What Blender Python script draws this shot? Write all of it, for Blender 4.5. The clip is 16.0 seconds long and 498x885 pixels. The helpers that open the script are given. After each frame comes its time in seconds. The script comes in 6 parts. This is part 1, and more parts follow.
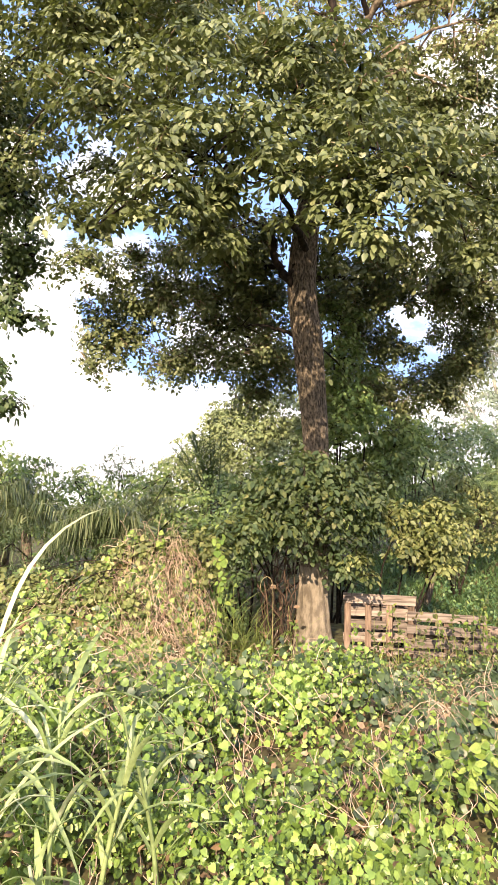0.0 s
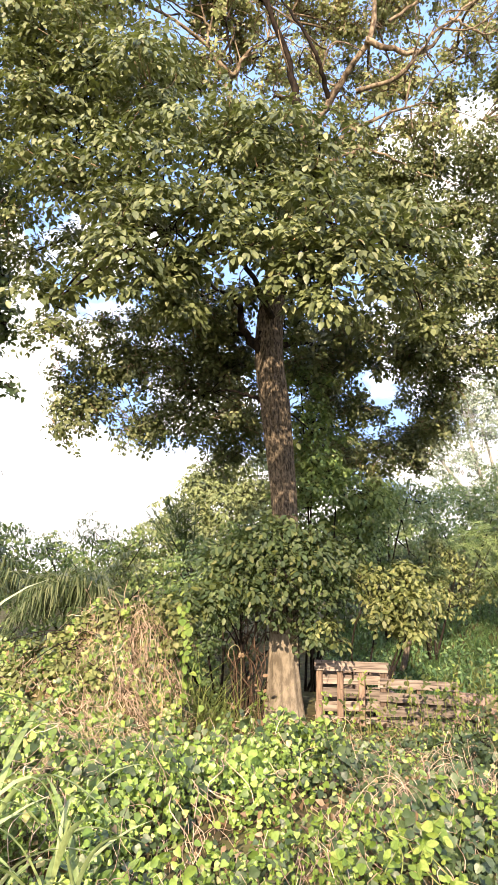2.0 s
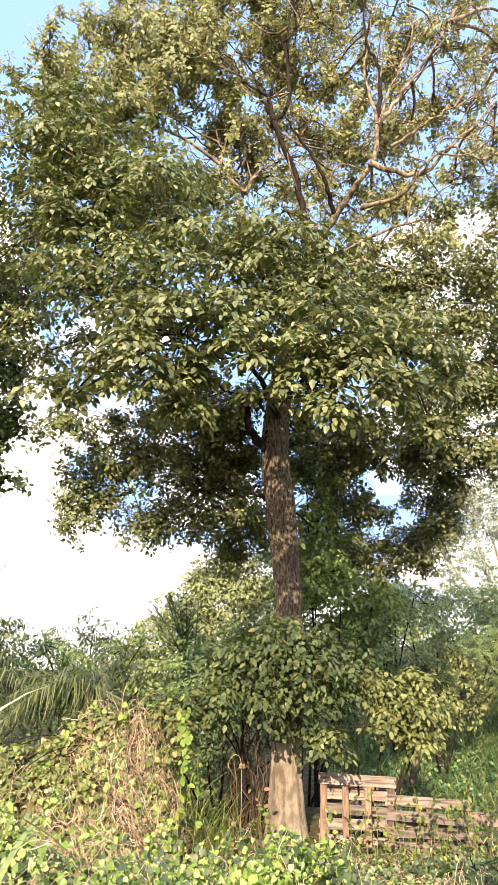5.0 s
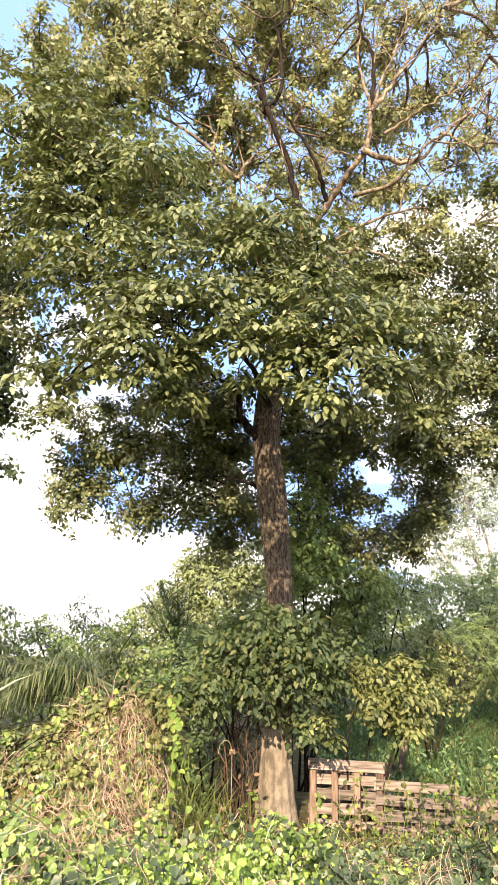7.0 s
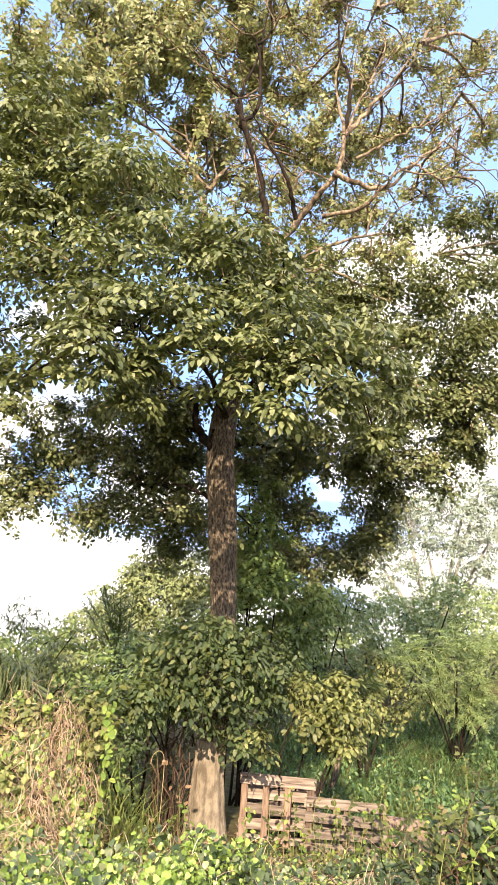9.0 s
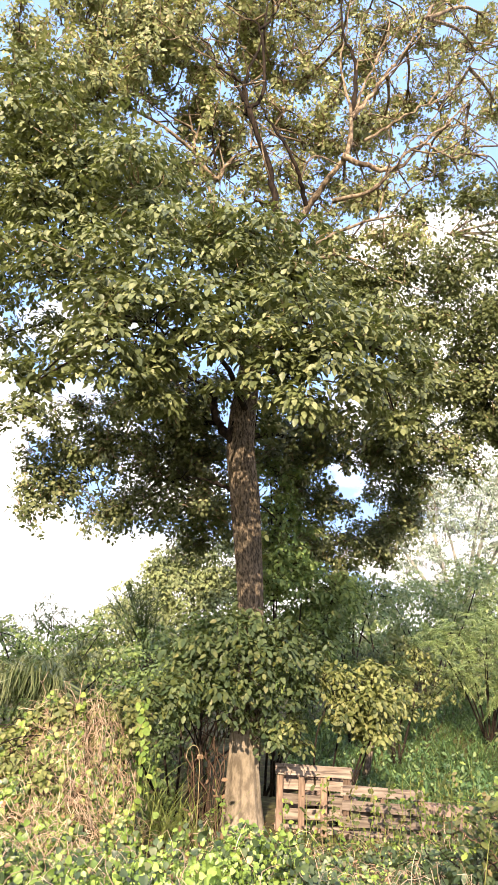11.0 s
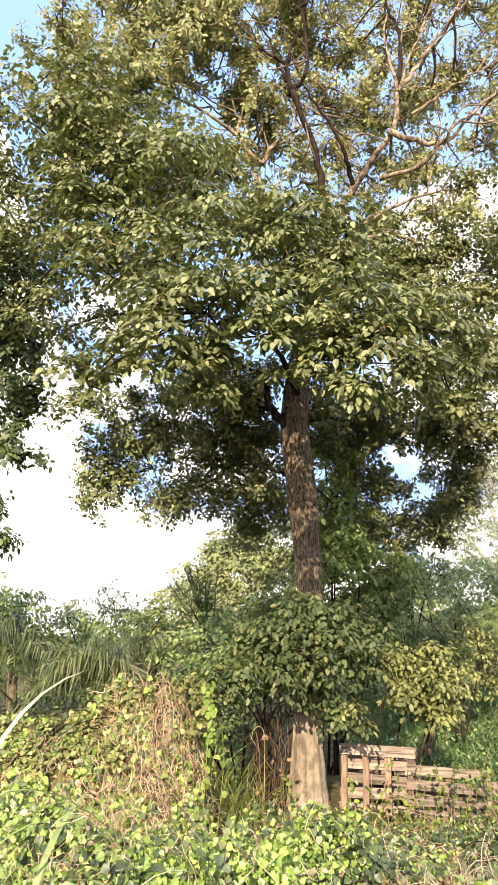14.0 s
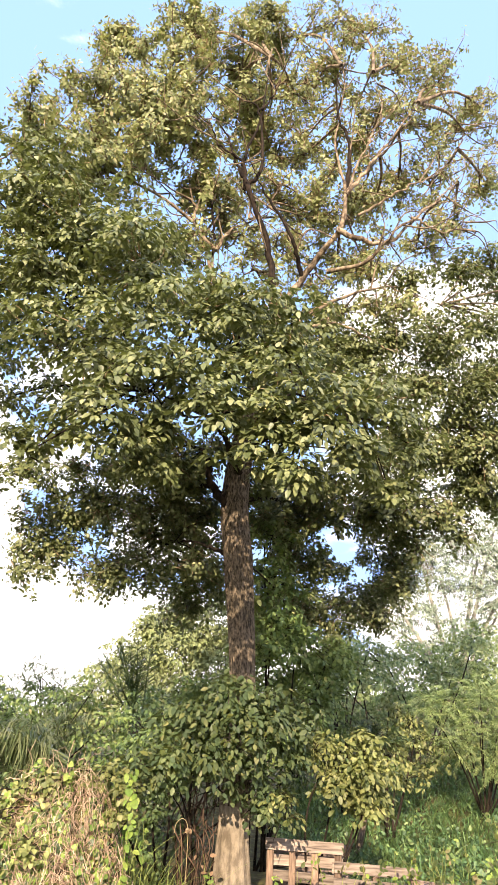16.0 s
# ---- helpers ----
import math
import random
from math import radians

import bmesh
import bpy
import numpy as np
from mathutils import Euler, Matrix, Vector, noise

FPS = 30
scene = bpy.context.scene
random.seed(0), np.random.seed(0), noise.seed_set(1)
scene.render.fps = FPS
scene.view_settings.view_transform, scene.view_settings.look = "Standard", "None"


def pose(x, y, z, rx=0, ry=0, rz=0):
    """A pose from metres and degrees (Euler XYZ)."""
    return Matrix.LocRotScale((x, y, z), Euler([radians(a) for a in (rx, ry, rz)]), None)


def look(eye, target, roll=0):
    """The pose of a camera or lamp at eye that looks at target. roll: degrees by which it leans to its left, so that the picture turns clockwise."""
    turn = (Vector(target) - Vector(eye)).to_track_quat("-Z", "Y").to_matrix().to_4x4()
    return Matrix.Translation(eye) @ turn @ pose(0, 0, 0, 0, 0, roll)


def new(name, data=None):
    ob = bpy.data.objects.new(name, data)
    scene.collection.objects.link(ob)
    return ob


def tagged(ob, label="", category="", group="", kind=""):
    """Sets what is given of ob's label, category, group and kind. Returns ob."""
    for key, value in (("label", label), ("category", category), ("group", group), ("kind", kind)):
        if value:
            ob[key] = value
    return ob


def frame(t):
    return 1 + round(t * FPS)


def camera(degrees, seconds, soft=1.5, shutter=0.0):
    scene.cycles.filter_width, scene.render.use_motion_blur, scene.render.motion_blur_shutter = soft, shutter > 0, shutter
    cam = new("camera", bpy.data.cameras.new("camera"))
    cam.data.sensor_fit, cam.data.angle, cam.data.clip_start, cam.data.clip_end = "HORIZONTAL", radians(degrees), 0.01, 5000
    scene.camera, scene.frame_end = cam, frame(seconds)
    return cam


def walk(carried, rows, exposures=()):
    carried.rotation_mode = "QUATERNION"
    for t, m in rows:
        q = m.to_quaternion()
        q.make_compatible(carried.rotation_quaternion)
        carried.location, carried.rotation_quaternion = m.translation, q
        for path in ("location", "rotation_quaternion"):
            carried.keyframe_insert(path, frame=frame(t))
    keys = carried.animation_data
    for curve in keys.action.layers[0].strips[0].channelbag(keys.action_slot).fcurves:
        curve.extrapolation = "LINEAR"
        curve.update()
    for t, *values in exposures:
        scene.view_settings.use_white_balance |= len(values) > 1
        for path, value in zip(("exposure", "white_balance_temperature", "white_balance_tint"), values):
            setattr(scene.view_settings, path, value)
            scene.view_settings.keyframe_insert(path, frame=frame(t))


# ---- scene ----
cam = camera(38.8, 16.0, soft=1.5)
PATH = [
    (0, (-1.059, -8.07, 1.577), (-0.957, -6.082, 1.767), 1.3),
    (0.5, (-0.985, -8.066, 1.577), (-0.804, -6.084, 1.771), 0.6),
    (1, (-0.944, -8.078, 1.596), (-0.801, -6.092, 1.782), 1.6),
    (1.5, (-0.922, -8.106, 1.6), (-0.831, -6.124, 1.85), 1.3),
    (2, (-0.886, -8.096, 1.608), (-0.742, -6.135, 1.972), 0.6),
    (2.5, (-0.884, -8.143, 1.641), (-0.664, -6.217, 2.133), 1.3),
    (3, (-0.874, -8.152, 1.647), (-0.645, -6.264, 2.264), 1.3),
    (3.5, (-0.878, -8.173, 1.658), (-0.671, -6.302, 2.333), 0.3),
    (4, (-0.896, -8.183, 1.654), (-0.737, -6.304, 2.321), 1.3),
    (4.5, (-0.9, -8.16, 1.648), (-0.774, -6.271, 2.294), 1.9),
    (6.8, (-0.875, -8.149, 1.652), (-0.754, -6.233, 2.212), 1.4),
    (7, (-0.885, -8.159, 1.649), (-0.742, -6.253, 2.238), 1.7),
    (7.5, (-0.873, -8.156, 1.659), (-0.659, -6.265, 2.271), 2.4),
    (8, (-0.868, -8.174, 1.651), (-0.632, -6.293, 2.287), 2.1),
    (8.5, (-0.867, -8.169, 1.645), (-0.593, -6.283, 2.252), 2.4),
    (9, (-0.881, -8.171, 1.644), (-0.614, -6.29, 2.27), 4.4),
    (9.5, (-0.895, -8.174, 1.609), (-0.646, -6.261, 2.135), 3.7),
    (9.7, (-0.875, -8.128, 1.614), (-0.658, -6.203, 2.111), 2.6),
    (11.8, (-1.074, -8.118, 1.691), (-0.809, -6.243, 2.334), 2.1),
    (12, (-1.105, -8.12, 1.676), (-0.802, -6.23, 2.255), 2.3),
    (12.5, (-1.09, -8.129, 1.689), (-0.899, -6.201, 2.187), 2.5),
    (13, (-1.032, -8.164, 1.697), (-0.839, -6.252, 2.25), 2.1),
    (13.5, (-1.017, -8.165, 1.718), (-0.844, -6.235, 2.217), 3.0),
    (14, (-0.99, -8.188, 1.724), (-0.901, -6.263, 2.26), 1.7),
    (14.5, (-0.959, -8.181, 1.712), (-0.808, -6.246, 2.192), 2.4),
    (15, (-0.947, -8.203, 1.738), (-0.768, -6.294, 2.306), 2.8),
    (15.5, (-0.937, -8.254, 1.758), (-0.731, -6.39, 2.453), 2.9),
    (16, (-0.948, -8.274, 1.767), (-0.721, -6.429, 2.504), 3.0),
]
walk(cam, [(t, look(eye, aim, roll)) for t, eye, aim, roll in PATH], [(0, 1.23, 7150, 13), (4, 1.32, 7150, 13), (9, 1.33, 7150, 13), (13, 1.32, 7200, 13), (16, 1.3, 7150, 13)])

# ---- sky, sun, exposure ----
SUN_FROM = Vector((-0.22, -0.87, 0.44)).normalized()
world = bpy.data.worlds.new("sky_world")
scene.world = world
world.use_nodes = True
wn, wl = world.node_tree.nodes, world.node_tree.links
wn.clear()
w_out = wn.new("ShaderNodeOutputWorld")
w_bg = wn.new("ShaderNodeBackground")
w_sky = wn.new("ShaderNodeTexSky")
w_sky.sky_type, w_sky.sun_disc = "NISHITA", False
w_sky.sun_elevation = math.asin(SUN_FROM.z)
w_sky.sun_rotation = math.atan2(SUN_FROM.x, SUN_FROM.y)
w_sky.dust_density, w_sky.ozone_density = 2.0, 1.2
w_co = wn.new("ShaderNodeTexCoord")
w_map = wn.new("ShaderNodeMapping")
w_map.inputs["Scale"].default_value = (1.0, 1.0, 1.9)
w_noise = wn.new("ShaderNodeTexNoise")
w_noise.inputs["Scale"].default_value, w_noise.inputs["Detail"].default_value = 3.4, 7.0
w_noise.inputs["Roughness"].default_value = 0.55
w_sep = wn.new("ShaderNodeSeparateXYZ")
wl.new(w_co.outputs["Generated"], w_map.inputs["Vector"])
wl.new(w_map.outputs["Vector"], w_noise.inputs["Vector"])
wl.new(w_co.outputs["Generated"], w_sep.inputs["Vector"])


def sky_math(operation, a, b):
    node = wn.new("ShaderNodeMath")
    node.operation = operation
    for socket, value in zip(node.inputs, (a, b)):
        if isinstance(value, float):
            socket.default_value = value
        else:
            wl.new(value, socket)
    return node.outputs[0]


def sky_range(value, lo, hi, to_lo=0.0, to_hi=1.0):
    node = wn.new("ShaderNodeMapRange")
    node.interpolation_type = "SMOOTHSTEP"
    for name, number in (("From Min", lo), ("From Max", hi), ("To Min", to_lo), ("To Max", to_hi)):
        node.inputs[name].default_value = number
    wl.new(value, node.inputs["Value"])
    return node.outputs["Result"]


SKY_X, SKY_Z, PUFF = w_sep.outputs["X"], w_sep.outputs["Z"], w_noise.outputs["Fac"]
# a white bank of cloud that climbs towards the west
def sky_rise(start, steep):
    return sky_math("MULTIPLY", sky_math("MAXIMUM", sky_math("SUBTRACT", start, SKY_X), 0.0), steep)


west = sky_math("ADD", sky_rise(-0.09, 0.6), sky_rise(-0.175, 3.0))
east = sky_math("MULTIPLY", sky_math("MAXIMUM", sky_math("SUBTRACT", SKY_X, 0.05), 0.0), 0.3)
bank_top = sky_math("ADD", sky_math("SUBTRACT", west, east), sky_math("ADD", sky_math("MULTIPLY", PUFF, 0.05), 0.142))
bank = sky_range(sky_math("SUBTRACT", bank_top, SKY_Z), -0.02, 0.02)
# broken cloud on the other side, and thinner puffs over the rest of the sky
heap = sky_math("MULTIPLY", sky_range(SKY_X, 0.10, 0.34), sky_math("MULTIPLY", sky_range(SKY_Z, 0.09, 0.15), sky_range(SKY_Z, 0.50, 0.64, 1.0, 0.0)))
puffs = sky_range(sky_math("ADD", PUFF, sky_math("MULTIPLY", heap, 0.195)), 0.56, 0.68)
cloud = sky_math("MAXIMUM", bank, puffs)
w_blue = wn.new("ShaderNodeMix")
w_blue.data_type = "RGBA"
w_blue.inputs["Factor"].default_value = 0.82
w_blue.inputs["B"].default_value = (1.6, 2.75, 6.0, 1)
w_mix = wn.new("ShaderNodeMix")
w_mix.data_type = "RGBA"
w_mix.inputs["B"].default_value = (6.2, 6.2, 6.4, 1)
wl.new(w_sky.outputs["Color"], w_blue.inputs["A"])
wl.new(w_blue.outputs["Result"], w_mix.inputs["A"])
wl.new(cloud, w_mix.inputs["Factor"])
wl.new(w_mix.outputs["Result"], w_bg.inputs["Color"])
w_bg.inputs["Strength"].default_value = 0.15
wl.new(w_bg.outputs["Background"], w_out.inputs["Surface"])

sun = new("sun", bpy.data.lights.new("sun", "SUN"))
sun.data.energy, sun.data.angle, sun.data.color = 4.75, radians(0.6), (1.0, 0.86, 0.66)
sun.matrix_world = look((-12, -16, 12), Vector((-12, -16, 12)) - SUN_FROM)


# ---- materials ----
def base_material(name):
    m = bpy.data.materials.new(name)
    m.use_nodes = True
    nt = m.node_tree
    return m, nt.nodes, nt.links, nt.nodes["Principled BSDF"]


def ramp_node(nodes, stops):
    r = nodes.new("ShaderNodeValToRGB")
    while len(r.color_ramp.elements) < len(stops):
        r.color_ramp.elements.new(0.5)
    for e, (p, c) in zip(r.color_ramp.elements, stops):
        e.position, e.color = p, (*c, 1)
    return r


def noise_node(nodes, links, scale, detail=4, vector="Object"):
    co = nodes.new("ShaderNodeTexCoord")
    n = nodes.new("ShaderNodeTexNoise")
    n.inputs["Scale"].default_value, n.inputs["Detail"].default_value = scale, detail
    links.new(co.outputs[vector], n.inputs["Vector"])
    return n


def leaf_material(name, stops, glow=(0.30, 0.36, 0.05), through_share=0.3, rough=0.5, per_object=False, spec=0.42):
    """Leaves: a tint for each leaf, mottling inside it, and light that passes through the blade."""
    m, nodes, links, bsdf = base_material(name)
    pick = nodes.new("ShaderNodeObjectInfo" if per_object else "ShaderNodeNewGeometry")
    r = ramp_node(nodes, stops)
    links.new(pick.outputs["Random" if per_object else "Random Per Island"], r.inputs["Fac"])
    n = noise_node(nodes, links, 2.2, 4)
    fine = noise_node(nodes, links, 38.0, 3)
    hsv = nodes.new("ShaderNodeHueSaturation")
    mr = nodes.new("ShaderNodeMapRange")
    mr.inputs["From Min"].default_value, mr.inputs["From Max"].default_value = 0.3, 0.7
    mr.inputs["To Min"].default_value, mr.inputs["To Max"].default_value = 0.66, 1.34
    links.new(n.outputs["Fac"], mr.inputs["Value"])
    mf = nodes.new("ShaderNodeMapRange")
    mf.inputs["From Min"].default_value, mf.inputs["From Max"].default_value = 0.3, 0.7
    mf.inputs["To Min"].default_value, mf.inputs["To Max"].default_value = 0.8, 1.2
    links.new(fine.outputs["Fac"], mf.inputs["Value"])
    mul = nodes.new("ShaderNodeMath")
    mul.operation = "MULTIPLY"
    links.new(mr.outputs["Result"], mul.inputs[0])
    links.new(mf.outputs["Result"], mul.inputs[1])
    links.new(r.outputs["Color"], hsv.inputs["Color"])
    links.new(mul.outputs[0], hsv.inputs["Value"])
    links.new(hsv.outputs["Color"], bsdf.inputs["Base Color"])
    bsdf.inputs["Roughness"].default_value = rough
    bsdf.inputs["Specular IOR Level"].default_value = spec
    bump = nodes.new("ShaderNodeBump")
    bump.inputs["Strength"].default_value, bump.inputs["Distance"].default_value = 0.35, 0.01
    links.new(fine.outputs["Fac"], bump.inputs["Height"])
    links.new(bump.outputs["Normal"], bsdf.inputs["Normal"])
    tr = nodes.new("ShaderNodeBsdfTranslucent")
    tint = nodes.new("ShaderNodeMix")
    tint.data_type = "RGBA"
    tint.inputs["Factor"].default_value = 0.5
    tint.inputs["B"].default_value = (*glow, 1)
    links.new(hsv.outputs["Color"], tint.inputs["A"])
    links.new(tint.outputs["Result"], tr.inputs["Color"])
    mix = nodes.new("ShaderNodeMixShader")
    mix.inputs["Fac"].default_value = through_share
    links.new(bsdf.outputs["BSDF"], mix.inputs[1])
    links.new(tr.outputs["BSDF"], mix.inputs[2])
    links.new(mix.outputs["Shader"], nodes["Material Output"].inputs["Surface"])
    return m


def bark_material(name, dark, pale, scale=14.0, bump_d=0.02, stretch=0.16, patch=None):
    m, nodes, links, bsdf = base_material(name)
    co = nodes.new("ShaderNodeTexCoord")
    mp = nodes.new("ShaderNodeMapping")
    mp.inputs["Scale"].default_value = (1, 1, stretch)
    links.new(co.outputs["Object"], mp.inputs["Vector"])
    n = nodes.new("ShaderNodeTexNoise")
    n.inputs["Scale"].default_value, n.inputs["Detail"].default_value, n.inputs["Roughness"].default_value = scale, 6, 0.65
    links.new(mp.outputs["Vector"], n.inputs["Vector"])
    r = ramp_node(nodes, [(0.41, dark), (0.50, tuple(0.5 * (a + b) for a, b in zip(dark, pale))), (0.60, pale)])
    links.new(n.outputs["Fac"], r.inputs["Fac"])
    big = noise_node(nodes, links, 2.2, 3)
    mix = nodes.new("ShaderNodeMix")
    mix.data_type = "RGBA"
    mix.blend_type = "MULTIPLY"
    mix.inputs["Factor"].default_value = 1.0
    r2 = ramp_node(nodes, [(0.35, (0.6, 0.58, 0.52)), (0.65, (1.15, 1.1, 1.0))] if patch is None else patch)
    links.new(big.outputs["Fac"], r2.inputs["Fac"])
    links.new(r.outputs["Color"], mix.inputs["A"])
    links.new(r2.outputs["Color"], mix.inputs["B"])
    links.new(mix.outputs["Result"], bsdf.inputs["Base Color"])
    bsdf.inputs["Roughness"].default_value = 0.9
    bsdf.inputs["Specular IOR Level"].default_value = 0.15
    bump = nodes.new("ShaderNodeBump")
    bump.inputs["Strength"].default_value, bump.inputs["Distance"].default_value = 0.9, bump_d
    links.new(n.outputs["Fac"], bump.inputs["Height"])
    links.new(bump.outputs["Normal"], bsdf.inputs["Normal"])
    return m


def plain_material(name, stops, scale=6.0, rough=0.8, bump_d=0.004, islands=False, spec=0.2, per_object=False, stretch=None):
    m, nodes, links, bsdf = base_material(name)
    n = noise_node(nodes, links, scale, 6)
    if stretch:
        mp = nodes.new("ShaderNodeMapping")
        mp.inputs["Scale"].default_value = stretch
        co = nodes.new("ShaderNodeTexCoord")
        links.new(co.outputs["Object"], mp.inputs["Vector"])
        links.new(mp.outputs["Vector"], n.inputs["Vector"])
    r = ramp_node(nodes, stops)
    links.new(n.outputs["Fac"], r.inputs["Fac"])
    source = r.outputs["Color"]
    if islands or per_object:
        g = nodes.new("ShaderNodeObjectInfo" if per_object else "ShaderNodeNewGeometry")
        mr = nodes.new("ShaderNodeMapRange")
        mr.inputs["To Min"].default_value, mr.inputs["To Max"].default_value = 0.6, 1.3
        links.new(g.outputs["Random" if per_object else "Random Per Island"], mr.inputs["Value"])
        hsv = nodes.new("ShaderNodeHueSaturation")
        links.new(source, hsv.inputs["Color"])
        links.new(mr.outputs["Result"], hsv.inputs["Value"])
        source = hsv.outputs["Color"]
    links.new(source, bsdf.inputs["Base Color"])
    bsdf.inputs["Roughness"].default_value, bsdf.inputs["Specular IOR Level"].default_value = rough, spec
    bump = nodes.new("ShaderNodeBump")
    bump.inputs["Strength"].default_value, bump.inputs["Distance"].default_value = 0.7, bump_d
    links.new(n.outputs["Fac"], bump.inputs["Height"])
    links.new(bump.outputs["Normal"], bsdf.inputs["Normal"])
    return m


# lower crown's leaf colour includes its shade
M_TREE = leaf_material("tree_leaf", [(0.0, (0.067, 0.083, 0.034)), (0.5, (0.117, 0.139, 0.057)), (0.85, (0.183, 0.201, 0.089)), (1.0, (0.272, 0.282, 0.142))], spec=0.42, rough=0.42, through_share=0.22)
M_TREE_ONE = leaf_material("tree_leaf_near", [(0.0, (0.126, 0.142, 0.055)), (0.6, (0.184, 0.198, 0.080)), (1.0, (0.252, 0.256, 0.116))], per_object=True, through_share=0.2)
# yellow-green top leaves, with the sun on the upper crown in their colour
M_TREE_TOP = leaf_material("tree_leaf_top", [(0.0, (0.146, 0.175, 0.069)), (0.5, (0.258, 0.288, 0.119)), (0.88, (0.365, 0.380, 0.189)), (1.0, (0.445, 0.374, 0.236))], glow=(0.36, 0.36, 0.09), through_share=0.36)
M_SHRUB = leaf_material("shrub_leaf", [(0.0, (0.039, 0.063, 0.031)), (0.5, (0.069, 0.101, 0.045)), (0.93, (0.127, 0.154, 0.067)), (1.0, (0.201, 0.197, 0.086))], spec=0.3)
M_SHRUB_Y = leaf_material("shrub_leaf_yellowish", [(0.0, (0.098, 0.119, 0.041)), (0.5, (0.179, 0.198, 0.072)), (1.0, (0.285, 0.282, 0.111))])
M_DARK = leaf_material("dark_leaf", [(0.0, (0.033, 0.057, 0.026)), (0.6, (0.062, 0.098, 0.038)), (1.0, (0.106, 0.137, 0.048))], through_share=0.2)
M_BUSH = leaf_material("bush_leaf", [(0.0, (0.071, 0.127, 0.047)), (0.5, (0.136, 0.203, 0.068)), (0.93, (0.233, 0.300, 0.095)), (1.0, (0.310, 0.293, 0.143))])
# leaf colour raised to stand for sun on bushes the crown shades
M_BUSH_LIT = leaf_material("lit_bush_leaf", [(0.0, (0.138, 0.204, 0.090)), (0.6, (0.266, 0.342, 0.139)), (1.0, (0.450, 0.476, 0.243))])
# paled olive: the haze before this tree is mixed into its leaf colour
M_HAZY = leaf_material("hazy_tree_leaf", [(0.0, (0.135, 0.165, 0.065)), (0.6, (0.21, 0.245, 0.10)), (1.0, (0.30, 0.32, 0.15))], through_share=0.15)
M_PALM = leaf_material("palm_leaf", [(0.0, (0.040, 0.063, 0.030)), (0.5, (0.092, 0.122, 0.055)), (1.0, (0.228, 0.243, 0.129))], rough=0.4, spec=0.5)
# feathery leaves, also lightened in colour for missing sunlight
M_FERN = leaf_material("feathery_leaf", [(0.0, (0.159, 0.234, 0.095)), (0.6, (0.298, 0.389, 0.154)), (1.0, (0.465, 0.505, 0.236))], through_share=0.3)
# pale grey-green with the air's haze painted into the leaves
M_FAR_HAZE = leaf_material("far_leaf_haze", [(0.0, (0.18, 0.24, 0.18)), (0.6, (0.26, 0.31, 0.24)), (1.0, (0.36, 0.39, 0.31))], through_share=0.15)
M_CREEP = leaf_material("creeper_leaf", [(0.0, (0.085, 0.141, 0.030)), (0.45, (0.165, 0.252, 0.050)), (0.88, (0.262, 0.359, 0.083)), (0.96, (0.389, 0.447, 0.143)), (0.985, (0.511, 0.478, 0.202)), (1.0, (0.401, 0.277, 0.131))], glow=(0.28, 0.38, 0.06), through_share=0.22, spec=0.5, rough=0.4)
# grey-green creeper, darkened further to carry the shade before the pallets
M_CREEP_D = leaf_material("dull_shaded_creeper_leaf", [(0.0, (0.030, 0.053, 0.027)), (0.6, (0.063, 0.096, 0.044)), (0.93, (0.112, 0.143, 0.071)), (1.0, (0.169, 0.129, 0.085))], through_share=0.2, spec=0.45, rough=0.42)
M_YOUNG = leaf_material("young_leaf", [(0.0, (0.10, 0.175, 0.03)), (0.6, (0.19, 0.275, 0.05)), (1.0, (0.29, 0.35, 0.085))], glow=(0.32, 0.42, 0.06), per_object=True, through_share=0.24)
M_GRASS = leaf_material("grass_blade", [(0.0, (0.214, 0.288, 0.106)), (0.6, (0.362, 0.435, 0.193)), (1.0, (0.563, 0.575, 0.384))], per_object=True, through_share=0.3)
M_REED = leaf_material("reed_blade", [(0.0, (0.112, 0.16, 0.048)), (0.6, (0.24, 0.264, 0.08)), (1.0, (0.448, 0.352, 0.16))])
M_SLOPE = leaf_material("slope_grass", [(0.0, (0.047, 0.100, 0.047)), (0.6, (0.105, 0.194, 0.078)), (1.0, (0.210, 0.289, 0.104))])
M_DRY = leaf_material("dry_leaf", [(0.0, (0.10, 0.06, 0.032)), (0.6, (0.22, 0.135, 0.075)), (1.0, (0.36, 0.26, 0.16))], glow=(0.25, 0.15, 0.07), through_share=0.15)
M_BARK = bark_material("tree_bark", (0.045, 0.036, 0.029), (0.215, 0.170, 0.132), 48.0, 0.025, 0.4, [(0.3, (0.66, 0.67, 0.62)), (0.55, (1.0, 0.97, 0.92)), (0.72, (1.4, 1.37, 1.3))])
M_BARE = bark_material("bare_wood", (0.16, 0.132, 0.104), (0.31, 0.262, 0.21), 18.0, 0.02, 0.4, [(0.3, (0.66, 0.63, 0.58)), (0.7, (1.12, 1.1, 1.07))])
# one tree's bark twice: crown shade in the dark colour, sunlight in the pale
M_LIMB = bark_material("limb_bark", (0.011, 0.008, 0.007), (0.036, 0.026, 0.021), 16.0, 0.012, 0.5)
M_LIMB_LIT = bark_material("lit_bark_tone", (0.08, 0.06, 0.048), (0.34, 0.272, 0.212), 16.0, 0.012, 0.5)
M_TWIG = bark_material("twig_bark", (0.13, 0.088, 0.062), (0.46, 0.34, 0.24), 9.0, 0.004, 0.6)
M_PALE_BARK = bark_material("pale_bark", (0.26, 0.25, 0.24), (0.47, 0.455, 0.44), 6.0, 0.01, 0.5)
M_DEAD = plain_material("dead_vine", [(0.3, (0.218, 0.138, 0.101)), (0.5, (0.460, 0.333, 0.241)), (0.7, (0.667, 0.529, 0.397))], 9.0, islands=True)
